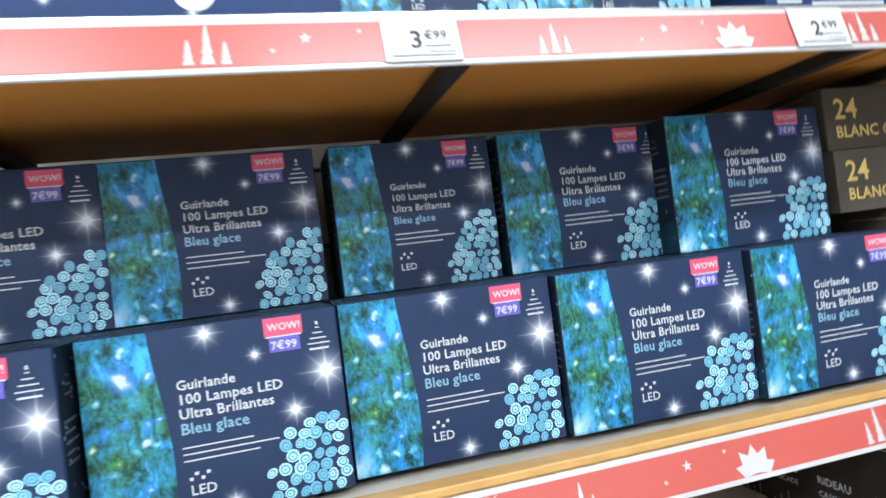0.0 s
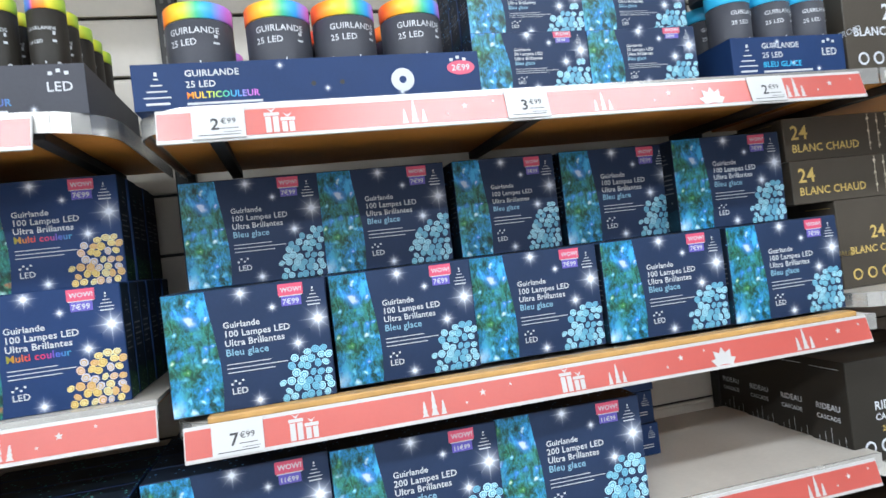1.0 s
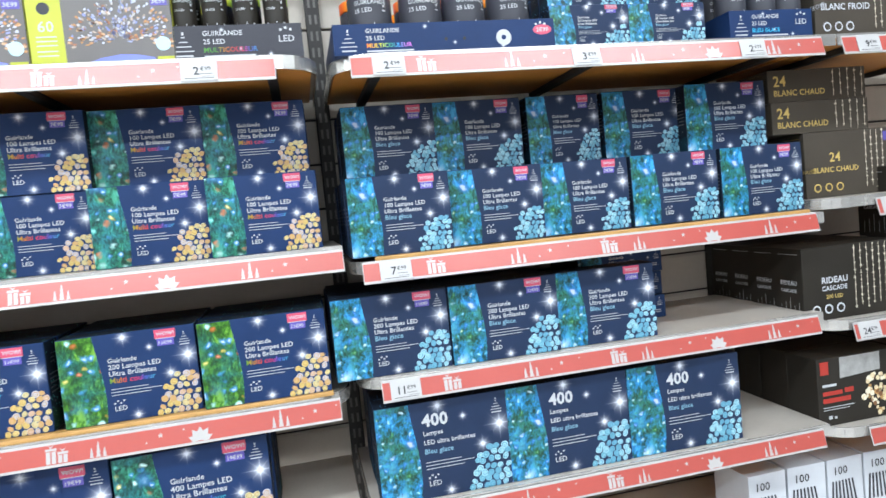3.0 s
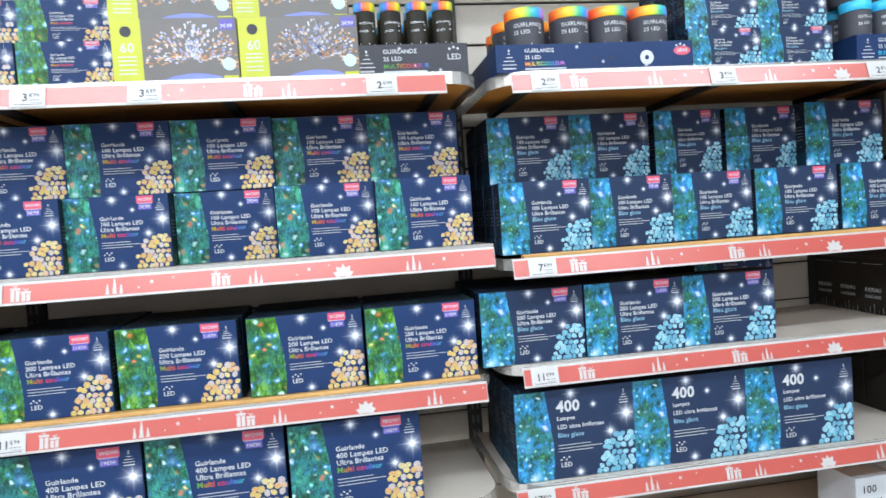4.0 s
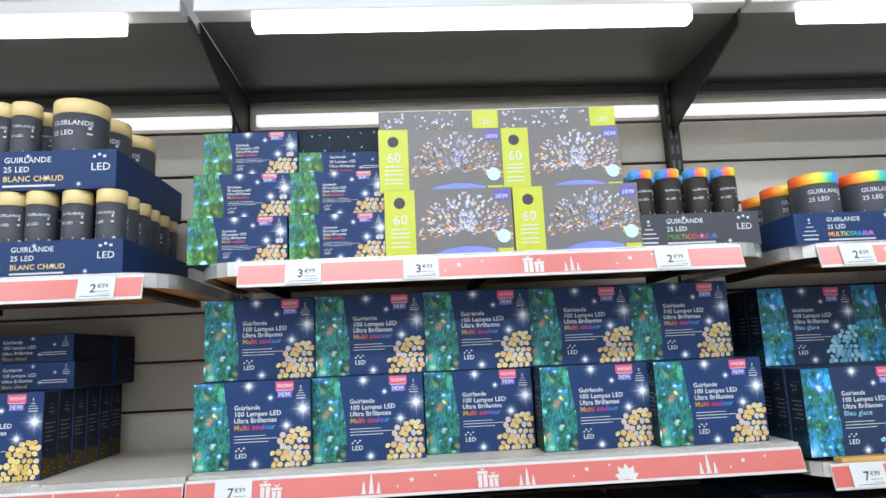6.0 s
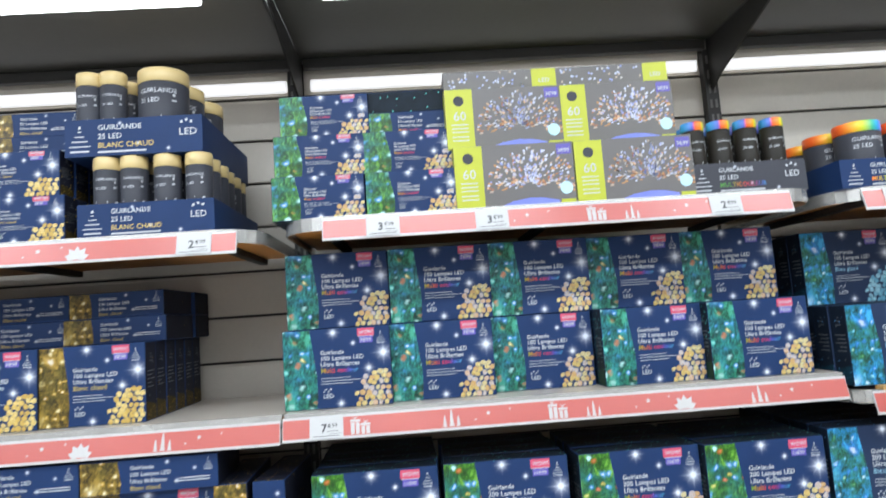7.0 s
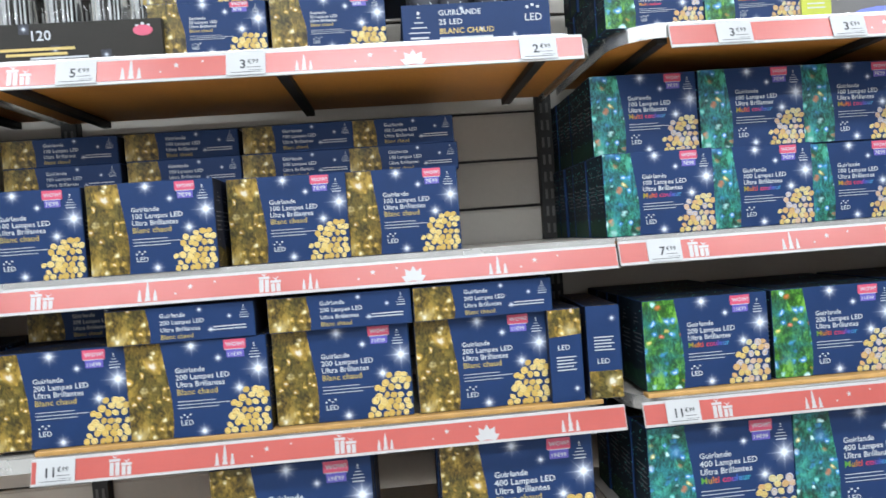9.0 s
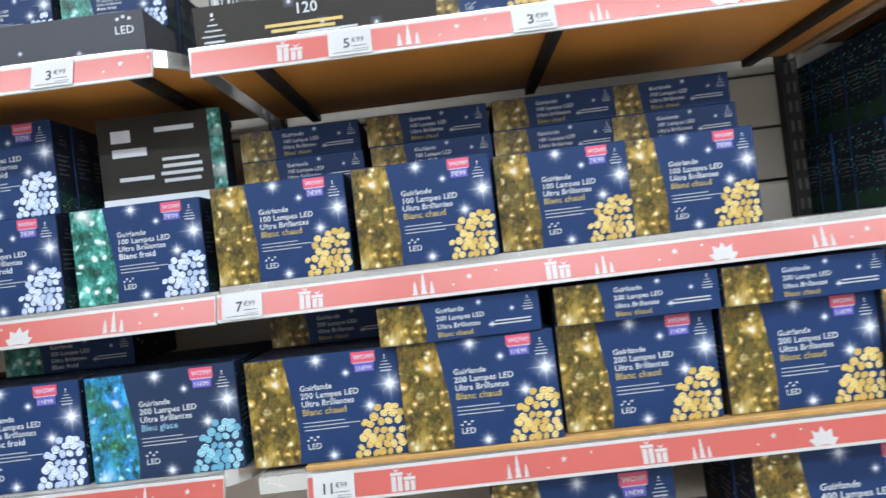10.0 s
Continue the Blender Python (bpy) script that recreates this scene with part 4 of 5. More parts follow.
for x, tz, turn in ((-0.933, 1.137, 1), (-0.605, 1.137, 0), (-0.30, 1.137, 2)):
    put(spine_box("warm", "200", *FLAT2), x, 0.005, tz, turn)
row("warm", "400", "19€99", B400, [(-0.74, 0.04, 1), (-0.245, 0.05, 0)], 0.6005, [2, 2])
# ---- boxes: cold-white bay ----
row("white", "100", "7€99", B100, [(-1.535, 0.05, 1), (-1.82, 0.05, 0), (-2.10, 0.06, 1)], 1.2765, [3, 2, 2])
row("white", "100", "7€99", B100, [(-1.815, 0.06, 0), (-2.08, 0.06, 0)], 1.4655, [2, 2])
row("ice", "200", "11€99", B200, [(-1.515, 0.03, 0)], 0.9385, [3])
row("white", "200", "11€99", B200, [(-1.82, 0.03, 1), (-2.12, 0.03, 0)], 0.9385, [3, 3])

# ---- top shelf: small cartons, trays with round packs, lime-yellow cartons ----
B50 = (0.217, 0.105, 0.055)


def bend(me, r):
    """Wraps flat print round the front of a round pack of radius r."""
    for v in me.vertices:
        a = v.co.x / r
        v.co.x, v.co.y = (r + 0.0006 - v.co.y) * math.sin(a), r - (r + 0.0006 - v.co.y) * math.cos(a)
    return me


def round_pack(kind, r, h):
    """A round card pack with a coloured band at its top and white print."""
    key = ("pack", kind, r, h)
    if key in PROTO:
        return PROTO[key]
    band, body, say = {"multi": ("rainbow_band", "slate", "rainbow"), "gold": ("gold_band", "slate", "pale gold"), "cyan": ("cyan", "slate", "cyan"), "night": ("rainbow_small", "black_card", "rainbow")}[kind]
    top = thing("round_light_pack", f"round dark card pack of lights with a {say} band", "light pack", f"round packs with {say} bands")

    def drum(z0, z1, rr, mat):
        bm, n = bmesh.new(), 28
        rings = [(rr - 0.0015, z0), (rr, z0 + 0.0015), (rr, z1 - 0.0015), (rr - 0.0015, z1)]
        rows = [[bm.verts.new((q * math.cos(2 * math.pi * i / n), r + q * math.sin(2 * math.pi * i / n), z)) for i in range(n)] for q, z in rings]
        for a, b in zip(rows, rows[1:]):
            for i in range(n):
                bm.faces.new((a[i], a[(i + 1) % n], b[(i + 1) % n], b[i])).smooth = True
        bm.faces.new(rows[0][::-1]), bm.faces.new(rows[-1])
        return mesh_of("drum", bm, mat)
    cut = 0.88 if kind == "night" else 0.84
    part("body", drum(0, h * cut, r, body), "", top)
    part("lid", drum(h * cut, h, r * 1.012, band), "", top, f"{say} lid band")
    s = min(0.10 * h, 0.27 * r)
    x = -0.72 * r
    me = words([("GUIRLANDE", x, 0.70 * h, s, 0.012), ("25 LED", x, 0.59 * h, s, 0.012)], "title_print", "white_print")
    add_bars(me, [(x, x + 0.9 * r, 0.42 * h, 0.44 * h), (x, x + 0.7 * r, 0.36 * h, 0.38 * h), (x, x + 0.8 * r, 0.30 * h, 0.32 * h), (x, x + 0.3 * r, 0.08 * h, 0.13 * h), (0.62 * r, 0.74 * r, 0.66 * h, 0.69 * h), (0.58 * r, 0.78 * r, 0.60 * h, 0.62 * h)], 0.0)
    tagged(part("title_print", bend(me, r), "", top), kind="stuff")
    bm = bmesh.new()
    for x0, z0, q in ((0.45 * r, 0.32 * h, 0.024), (0.15 * r, 0.2 * h, 0.016), (0.8 * r, 0.42 * h, 0.02)):
        bm.faces.new([bm.verts.new((a, 0.0001, b)) for a, b in ring_points(x0, z0, q * h, 8)])
    tagged(part("sparkle_print", bend(mesh_of("sparkle_print", bm, "white_print"), r), "", top), kind="stuff")
    PROTO[key] = top
    top["fresh"] = 1
    return top


def tray(x0, x1, y, z, h, depth, card, title, accent, tint, label, hole=False, at=None):
    """An open card tray with a printed front."""
    w = x1 - x0
    top = thing("card_tray", label, "display tray", "card display trays")
    bm = bmesh.new()
    t = 0.003
    block(bm, -w / 2, w / 2, 0, depth, 0, t)
    part("base", bm, card, top)
    for nm, b in (("front_wall", (-w / 2, w / 2, 0, t, t, h)), ("rear_wall", (-w / 2, w / 2, depth - t, depth, t, h)), ("side_wall", (-w / 2, -w / 2 + t, t, depth - t, t, h)), ("side_wall", (w / 2 - t, w / 2, t, depth - t, t, h))):
        bm = bmesh.new()
        block(bm, *b, 0.0006)
        part(nm, bm, card, top)
    s = 0.20 * h
    x = -w / 2 + min(0.075, 0.26 * w) if at is None else at
    if title:
        bars = [(x, x + 0.11, 0.08 * h, 0.13 * h)]
        tree_icon(bars, -w / 2 + 0.034, 0.22 * h, 0.6 * h)
        bars += [(w / 2 - 0.05 + 0.011 * k, w / 2 - 0.044 + 0.011 * k, 0.78 * h + 0.05 * h * (k % 2), 0.85 * h + 0.05 * h * (k % 2)) for k in range(3)]
        me = words([(title[0], x, 0.70 * h if at is None else 0.56 * h, s if at is None else 0.36 * h, 0.015), (title[1], x, 0.46 * h, s, 0.015)] + ([("LED", w / 2 - 0.054, 0.46 * h, 0.27 * h, 0.01)] if not hole and at is None else []), "title_print", "white_print", -0.0006)
        tagged(part("title_print", add_bars(me, bars, -0.0006), "", top), kind="stuff")
        if at is not None:
            bm = bmesh.new()
            for k, (a, b) in enumerate(((-0.055, 0.085), (-0.045, 0.07))):
                outline(bm, [(x + a, (0.30 - 0.13 * k) * h), (x + b, (0.30 - 0.13 * k) * h), (x + b, (0.37 - 0.13 * k) * h), (x + a, (0.37 - 0.13 * k) * h)], -0.0010, -0.0002)
            tagged(part("gold_print", bm, tint, top), kind="stuff")
            bm = bmesh.new()
            outline(bm, [(a, 0.70 * h + (b - 0.70 * h) * 0.55) for a, b in ring_points(w / 2 - 0.036, 0.70 * h, 0.019, 16)], -0.0010, -0.0002)
            part("brand_badge", bm, "badge_pink", top, "oval pink printed badge")
        elif accent:
            part("colour_print", words([(accent, x, 0.22 * h, s, 0.012)], "colour_print", tint, -0.0006), "", top)
    if hole:
        bm = bmesh.new()
        outline(bm, ring_points(0.138, 0.40 * h, 0.019, 18), -0.0010, -0.0002)
        part("seal", bm, "white_print", top, "round white printed seal")
        bm = bmesh.new()
        outline(bm, ring_points(0.138, 0.40 * h, 0.006, 12), -0.0014, -0.0010)
        part("seal_eye", bm, "navy", top)
        bm = bmesh.new()
        outline(bm, [(a, 0.62 * h + (b - 0.62 * h) * 0.5) for a, b in ring_points(0.238, 0.62 * h, 0.024, 16)], -0.0010, -0.0002)
        part("price_badge", bm, "badge_pink", top, "oval pink printed price badge")
        part("badge_print", words([("2€99", 0.222, 0.55 * h, 0.014, 0.02)], "badge_print", "white_print", -0.0016), "", top)
        for hx in (-0.005, 0.04):
            bm = bmesh.new()
            outline(bm, ring_points(hx, 0.42 * h, 0.004, 8), -0.0009, -0.0002)
            part("punched_hole", bm, "groove", top)
    spots = [(-0.1 * w, 0.86 * h, 0.010), (0.03 * w, 0.30 * h, 0.009), (0.25 * w, 0.12 * h, 0.010)]
    tagged(part("sparkle_print", stars("sparkle_print", spots, "sparkle_navy" if card == "navy" else "sparkle_slate", -0.0004, w, h), "", top), kind="stuff")
    top.matrix_basis = pose((x0 + x1) / 2, y, z)
    return top


def packs(kind, xs, y, z, r, h, rows_back, step=None):
    for k in range(rows_back + 1):
        for x in xs:
            put(round_pack(kind, r, h), x + jit.uniform(-0.003, 0.003), y + k * (step or 2.05 * r), z, jit.uniform(-14, 14))


NT = "navy card tray printed with a fir and white words"
# ice-blue bay
tray(1.352, 1.892, -0.045, 1.7175, 0.070, 0.36, "navy", ("GUIRLANDE", "25 LED"), "MULTICOULEUR", "rainbow_tray", NT, True)
packs("multi", (1.445, 1.575, 1.69, 1.80), -0.035, 1.7210, 0.052, 0.165, 2, 0.11)
row("ice", "50", "3€99", B50, [(1.996, -0.03, 1), (2.214, -0.028, -1)], 1.7175, [5, 4])
row("ice", "50", "3€99", B50, [(2.004, -0.01, -1), (2.222, -0.005, 1)], 1.8230, [4, 4])
row("ice", "50", "3€99", B50, [(2.04, 0.10, 2), (2.26, 0.12, -1)], 1.9285, [3, 3])
tray(2.385, 2.640, -0.045, 1.7175, 0.074, 0.36, "navy", ("GUIRLANDE", "25 LED"), "BLEU GLACE", "cyan", NT)
packs("cyan", (2.43, 2.515, 2.595), -0.036, 1.7210, 0.040, 0.17, 3, 0.085)
put(round_pack("cyan", 0.040, 0.17), 2.42, 0.0, 1.8915)
# multicoloured bay
row("bright", "50", "3€99", B50, [(0.108, -0.015, 0), (0.328, -0.015, -1)], 1.7265, [4, 4])
row("bright", "50", "3€99", B50, [(0.112, 0.01, 1), (0.325, 0.012, 0)], 1.8320, [4, 4])
row("bright", "50", "3€99", B50, [(0.125, 0.03, -1)], 1.9375, [4])
for k in range(2):
    put(spine_box("bright", "50", 0.215, 0.055, 0.105), 0.335, 0.04 + 0.004 * k, 1.9375 + 0.0555 * k, 180 if k else 1).location.y += 0.105 * k
tray(0.993, 1.285, -0.02, 1.7265, 0.076, 0.34, "slate", ("GUIRLANDE", "25 LED"), "MULTICOULEUR", "rainbow_text", "dark grey card tray printed with a fir and white words")
packs("night", (1.035, 1.10, 1.165, 1.23), -0.012, 1.7300, 0.027, 0.182, 4, 0.062)
# warm-white bay
row("warm", "50", "3€99", (0.232, 0.108, 0.06), [(-0.58, -0.03, 0), (-0.82, -0.03, 1)], 1.7105, [4, 4])
row("warm", "50", "3€99", (0.232, 0.108, 0.06), [(-0.595, -0.02, -1), (-0.835, -0.02, 0)], 1.8190, [4, 4])
for k, x in enumerate((-0.585, -0.82)):
    put(spine_box("warm", "50", 0.23, 0.06, 0.108), x, 0.06, 1.9275, 0.5 - k)
    put(spine_box("warm", "50", 0.23, 0.06, 0.108), x - 0.003, 0.065, 1.9880, 0.5)
tray(-0.431, -0.125, -0.04, 1.7105, 0.078, 0.40, "navy", ("GUIRLANDE", "25 LED"), "BLANC CHAUD", "gold_print", NT)
packs("gold", (-0.375, -0.31, -0.243, -0.175), -0.03, 1.7140, 0.031, 0.188, 5, 0.066)
tray(-0.463, -0.150, -0.03, 1.9030, 0.088, 0.40, "navy", ("GUIRLANDE", "25 LED"), "BLANC CHAUD", "gold_print", NT)
packs("gold", (-0.42, -0.36), -0.02, 1.9065, 0.030, 0.205, 5, 0.066)
packs("gold", (-0.255,), -0.02, 1.9065, 0.058, 0.21, 2, 0.12)
tray(-1.34, -0.905, -0.045, 1.7105, 0.076, 0.36, "black_card", ("120", ""), "", "gold_print", "brown-black card tray with pale and gold print", at=-0.035)
# cold-white bay top
tray(-1.92, -1.43, -0.045, 1.7225, 0.076, 0.13, "slate", ("GUIRLANDE", "25 LED"), "", "ice_print", "dark grey card tray printed with a fir and white words")
row("white", "50", "3€99", B50, [(-1.56, 0.10, 0), (-1.79, 0.10, 1)], 1.7225, [3, 3])
row("white", "50", "3€99", B50, [(-1.56, 0.11, 1), (-1.79, 0.10, 0)], 1.8280, [3, 3])


def clear_pack(x, y, z, r, h):
    """A clear plastic tube with pale wire lights hanging inside, on a dark card core."""
    key = ("clear", r, h)
    if key not in PROTO:
        top = thing("clear_light_tube", "clear plastic tube with pale wire lights inside", "light pack", "clear light tubes")

        def drum(q, z0, z1, n=20):
            bm = bmesh.new()
            a, b = [[bm.verts.new((q * math.cos(2 * math.pi * i / n), r + q * math.sin(2 * math.pi * i / n), k)) for i in range(n)] for k in (z0, z1)]
            for i in range(n):
                bm.faces.new((a[i], a[(i + 1) % n], b[(i + 1) % n], b[i])).smooth = True
            bm.faces.new(a[::-1]), bm.faces.new(b)
            return bm
        shell = part("shell", drum(r, 0.0, h), "clear_plastic", top)
        shell.visible_shadow = False
        part("core", drum(0.55 * r, 0.004, h - 0.004, 12), "black_card", top, "dark card core")
        part("cap", drum(r * 1.04, h + 0.0005, h + 0.012), "shelf_rim", top, "bright metal cap")
        rnd = random.Random(4)
        for k in range(9):
            a, q, wd = math.radians(200 + 17.5 * k + rnd.uniform(-5, 5)), 0.80 * r, rnd.uniform(0.0009, 0.0022)
            cx, cy = q * math.cos(a), r + q * math.sin(a)
            bm = bmesh.new()
            block(bm, cx - wd, cx + wd, cy - wd, cy + wd, 0.004, h - rnd.uniform(0.006, 0.04), wd * 0.3)
            part("wire_light", bm, "window_film", top, "pale hanging wire light")
        PROTO[key] = top
        top["fresh"] = 1
    put(PROTO[key], x, y, z)


for k in range(2):
    for x in (-1.29, -1.20, -1.11, -1.02, -0.945):
        clear_pack(x, -0.03 + 0.1 * k, 1.7140, 0.034, 0.17)


def yellow_box(w, h, d):
    """A lime-yellow and grey carton with a picture of bursting lights."""
    key = ("yellow", w, h, d)
    if key in PROTO:
        return PROTO[key]
    top = thing("burst_light_box", "lime-yellow and grey carton with a picture of bursting lights", "light box", "lime-yellow light boxes")
    part("carton", carton_mesh(w, h, d, "grey_card", "yellow"), "", top)
    bm = bmesh.new()
    outline(bm, [(-w / 2 + 0.001, 0.001), (-0.262 * w, 0.001), (-0.262 * w, h - 0.001), (-w / 2 + 0.001, h - 0.001)], -0.0005, 0.0008)
    part("yellow_panel", bm, "yellow", top, "lime-yellow printed panel")
    xm = -0.381 * w
    bm = bmesh.new()
    outline(bm, ring_points(xm, 0.80 * h, 0.085 * h, 16), -0.0009, -0.0002)
    part("seal", bm, "slate", top, "round dark printed seal")
    me = words([("60", xm - 0.033 * w * 1.6, 0.48 * h, 0.21 * h, 0.008)], "title_print", "white_print", -0.0009)
    add_bars(me, [(xm - 0.07 * w, xm + 0.07 * w, z * h, (z + 0.018) * h) for z in (0.40, 0.34, 0.28, 0.20, 0.14)], -0.0009)
    tagged(part("title_print", me, "", top), kind="stuff")
    rnd, bm = random.Random(5), bmesh.new()
    cx, cz = 0.13 * w, 0.34 * h
    for _ in range(330):
        a, q = rnd.uniform(-0.20, math.pi + 0.20), rnd.uniform(0.04, 1.0) ** 0.75
        x, z = cx + q * 0.37 * w * math.cos(a), cz + q * 0.58 * h * math.sin(a) + rnd.uniform(-0.03, 0.03) * h
        if not (-0.25 * w < x < 0.485 * w and 0.03 * h < z < 0.95 * h):
            continue
        low = abs(math.cos(a)) * q
        ln, wd = 0.019 * h * rnd.uniform(0.8, 1.9), 0.015 * h * rnd.uniform(0.7, 1.4)
        c, sn = math.cos(a), math.sin(a)
        f = bm.faces.new([bm.verts.new((x + c * u * ln - sn * v * wd, -0.0010, z + sn * u * ln + c * v * wd)) for u, v in ((-1, 0), (-0.5, -0.8), (0.6, -1), (1, 0), (0.6, 1), (-0.5, 0.8))])
        f.material_index = 1 if rnd.random() < 0.75 * low else 0
    tagged(part("lamp_picture", bm, ("lamps_burst", "lamps_amber"), top), kind="stuff")
    bm = bmesh.new()
    outline(bm, [(0.37 * w, 0.0015), (0.49 * w, 0.0015), (0.49 * w, 0.08 * h), (0.37 * w, 0.08 * h)], -0.0008, 0.0)
    part("yellow_corner", bm, "yellow", top, "small lime-yellow printed corner")
    bm = bmesh.new()
    outline(bm, [(cx - 0.27 * w, 0.0015), (cx + 0.23 * w, 0.0015), (cx + 0.22 * w, 0.07 * h), (cx + 0.10 * w, 0.12 * h), (cx - 0.02 * w, 0.13 * h), (cx - 0.16 * w, 0.09 * h)], -0.0007, 0.0)
    part("blue_glow_print", bm, "glow_blue", top)
    bm = bmesh.new()
    outline(bm, ring_points(0.42 * w, 0.26 * h, 0.10 * h, 16), -0.0012, -0.0003)
    part("round_badge", bm, "ice_print", top, "round pale blue printed badge")
    bm = bmesh.new()
    outline(bm, [(0.36 * w, 0.80 * h), (0.48 * w, 0.80 * h), (0.48 * w, 0.96 * h), (0.36 * w, 0.96 * h)], -0.0012, -0.0003)
    badge = part("price_badge", bm, "badge_blue", top, "violet printed price badge")
    part("badge_print", words([("3€99", 0.368 * w, 0.83 * h, 0.085 * h, 0.02)], "badge_print", "white_print", -0.0016), "", badge)
    PROTO[key] = top
    top["fresh"] = 1
    return top


YB = (0.288, 0.152, 0.10)
for x, y, z, turn, n in ((0.575, -0.02, 1.7265, 0, 3), (0.865, -0.02, 1.7265, -1, 3), (0.565, 0.01, 1.8790, 1, 3), (0.848, 0.015, 1.8790, 0, 3)):
    p = yellow_box(*YB)
    put(p, x, y, z, turn)
    backs(p, x, y, z, YB[2], n, "burst_light_box")


def flat_burst(x, y, z, turn):
    """The same carton lying flat on a pile."""
    w, h, d = 0.285, 0.052, 0.15
    top = thing("flat_burst_light_box", "grey and lime-yellow light carton lying flat on a pile", "light box", "flat lime-yellow boxes")
    part("carton", carton_mesh(w, h, d, "grey_card", "grey_card"), "", top)
    bm = bmesh.new()
    outline(bm, [(0.28 * w, 0.001), (w / 2 - 0.001, 0.001), (w / 2 - 0.001, h - 0.001), (0.28 * w, h - 0.001)], -0.0005, 0.0008)
    part("yellow_panel", bm, "yellow", top)
    bm, rnd = bmesh.new(), random.Random(int(x * 100))
    for _ in range(40):
        q, b = rnd.uniform(-0.45, 0.26) * w, rnd.uniform(0.1, 0.9) * h
        bm.faces.new([bm.verts.new((c, -0.0006, e)) for c, e in ring_points(q, b, 0.0032, 6)])
    tagged(part("lamp_picture", bm, "lamps_burst", top), kind="stuff")
    me = words([("LED", 0.34 * w, 0.3 * h, 0.3 * h, 0.01)], "title_print", "white_print", -0.0008)
    part("title_print", me, "", top)
    top.matrix_basis = pose(x, y, z, 0, 0, turn)


flat_burst(0.565, 0.03, 2.0315, 0)
flat_burst(0.848, 0.03, 2.0315, -1)


# ---- black cartons of the next bay ----
def curtain_box(w, h, d, lines, gold, cols, span, badge, label, name="curtain_light_box", card="black_card"):
    """A black-brown carton with hanging strings of lights printed at one side."""
    key = (name, w, h, d, lines[0][0], gold)
    if key in PROTO:
        return PROTO[key]
    top = thing(name, label, "light box", "black curtain-light boxes")
    part("carton", carton_mesh(w, h, d, card, card), "", top)
    me = words([(t, x * w, z * h, s * h, 0.015) for t, x, z, s in lines], "title_print", gold, -0.0008)
    tagged(part("title_print", me, "", top), kind="stuff")
    bm, rnd = bmesh.new(), random.Random(9)
    for c in range(cols):
        x = (span[0] + (span[1] - span[0]) * c / max(1, cols - 1)) * w
        z0 = rnd.uniform(0.02, 0.22) * h
        outline(bm, [(x - 0.0004, z0), (x + 0.0004, z0), (x + 0.0004, h - 0.003), (x - 0.0004, h - 0.003)], -0.0007, 0.0)
        z = h - rnd.uniform(0.004, 0.03)
        while z > z0:
            star_shape(bm, x + rnd.uniform(-0.0012, 0.0012), z, 0.0046 * rnd.uniform(0.75, 1.2), 4, 0.42)
            z -= 0.022 if h > 0.15 else 0.028
    bmesh.ops.recalc_face_normals(bm, faces=bm.faces[:])
    tagged(part("light_curtain_picture", bm, "cream_print", top), kind="stuff")
    side = words([(t, -0.8 * d, z * h, 0.7 * sz * h, 0.01) for t, x, z, sz in lines[:2]], "side_print", gold, 0.0)
    add_bars(side, [(-0.85 * d, -0.15 * d, 0.92 * h, 0.925 * h)] + [((-0.8 + 0.16 * k) * d, (-0.79 + 0.16 * k) * d, 0.06 * h, (0.22 + 0.05 * (k % 3)) * h) for k in range(5)], 0.0)
    for v in side.vertices:
        v.co.x, v.co.y = -w / 2 - 0.0006, -v.co.x
    tagged(part("side_print", side, "", top), kind="stuff")
    if badge:
        bm = bmesh.new()
        outline(bm, [(0.36 * w, 0.80 * h), (0.47 * w, 0.80 * h), (0.47 * w, 0.94 * h), (0.36 * w, 0.94 * h)], -0.0016, -0.0003)
        part("price_badge", bm, "badge_blue", top, "violet printed price badge")
        for k in range(3):
            bm = bmesh.new()
            outline(bm, ring_points((-0.38 + 0.12 * k) * w, 0.15 * h, 0.065 * h, 14), -0.0010, -0.0002)
            part("round_mark", bm, gold, top)
            bm = bmesh.new()
            outline(bm, ring_points((-0.38 + 0.12 * k) * w, 0.15 * h, 0.045 * h, 14), -0.0014, -0.0010)
            part("round_mark_field", bm, card, top)
    PROTO[key] = top
    top["fresh"] = 1
    return top


CB = "brown-black carton of curtain lights with printed light strings"
W24 = (0.315, 0.20, 0.10)
p = curtain_box(*W24, [("24", -0.20, 0.54, 0.23), ("BLANC FROID", -0.44, 0.38, 0.125)], "silver_print", 6, (0.14, 0.47), True, CB, card="brown_card")
put(p, 2.832, -0.02, 1.7175, 0)
backs(p, 2.832, -0.02, 1.7175, 0.10, 3, "curtain_light_box")
put(p, 3.17, -0.01, 1.7175, 1)
put(p, 2.80, 0.12, 1.9180, 2)
W24_B = (0.338, 0.2, 0.10)
p = curtain_box(*W24_B, [("24", -0.24, 0.54, 0.20), ("BLANC CHAUD", -0.42, 0.38, 0.115)], "gold_print", 6, (0.16, 0.47), True, CB, card="brown_card")
put(p, 2.910, 0.12, 1.2705, 0)
backs(p, 2.910, 0.12, 1.2705, 0.10, 2, "curtain_light_box")
F24 = (0.346, 0.096, 0.20)
p = curtain_box(*F24, [("24", -0.45, 0.50, 0.46), ("BLANC CHAUD", -0.45, 0.20, 0.26)], "gold_print", 5, (0.16, 0.46), False, CB + " lying flat", "flat_curtain_light_box", "brown_card")
put(p, 2.808, 0.12, 1.4710, 0)
put(p, 2.806, 0.124, 1.5675, -0.7)
W200 = (0.352, 0.218, 0.11)
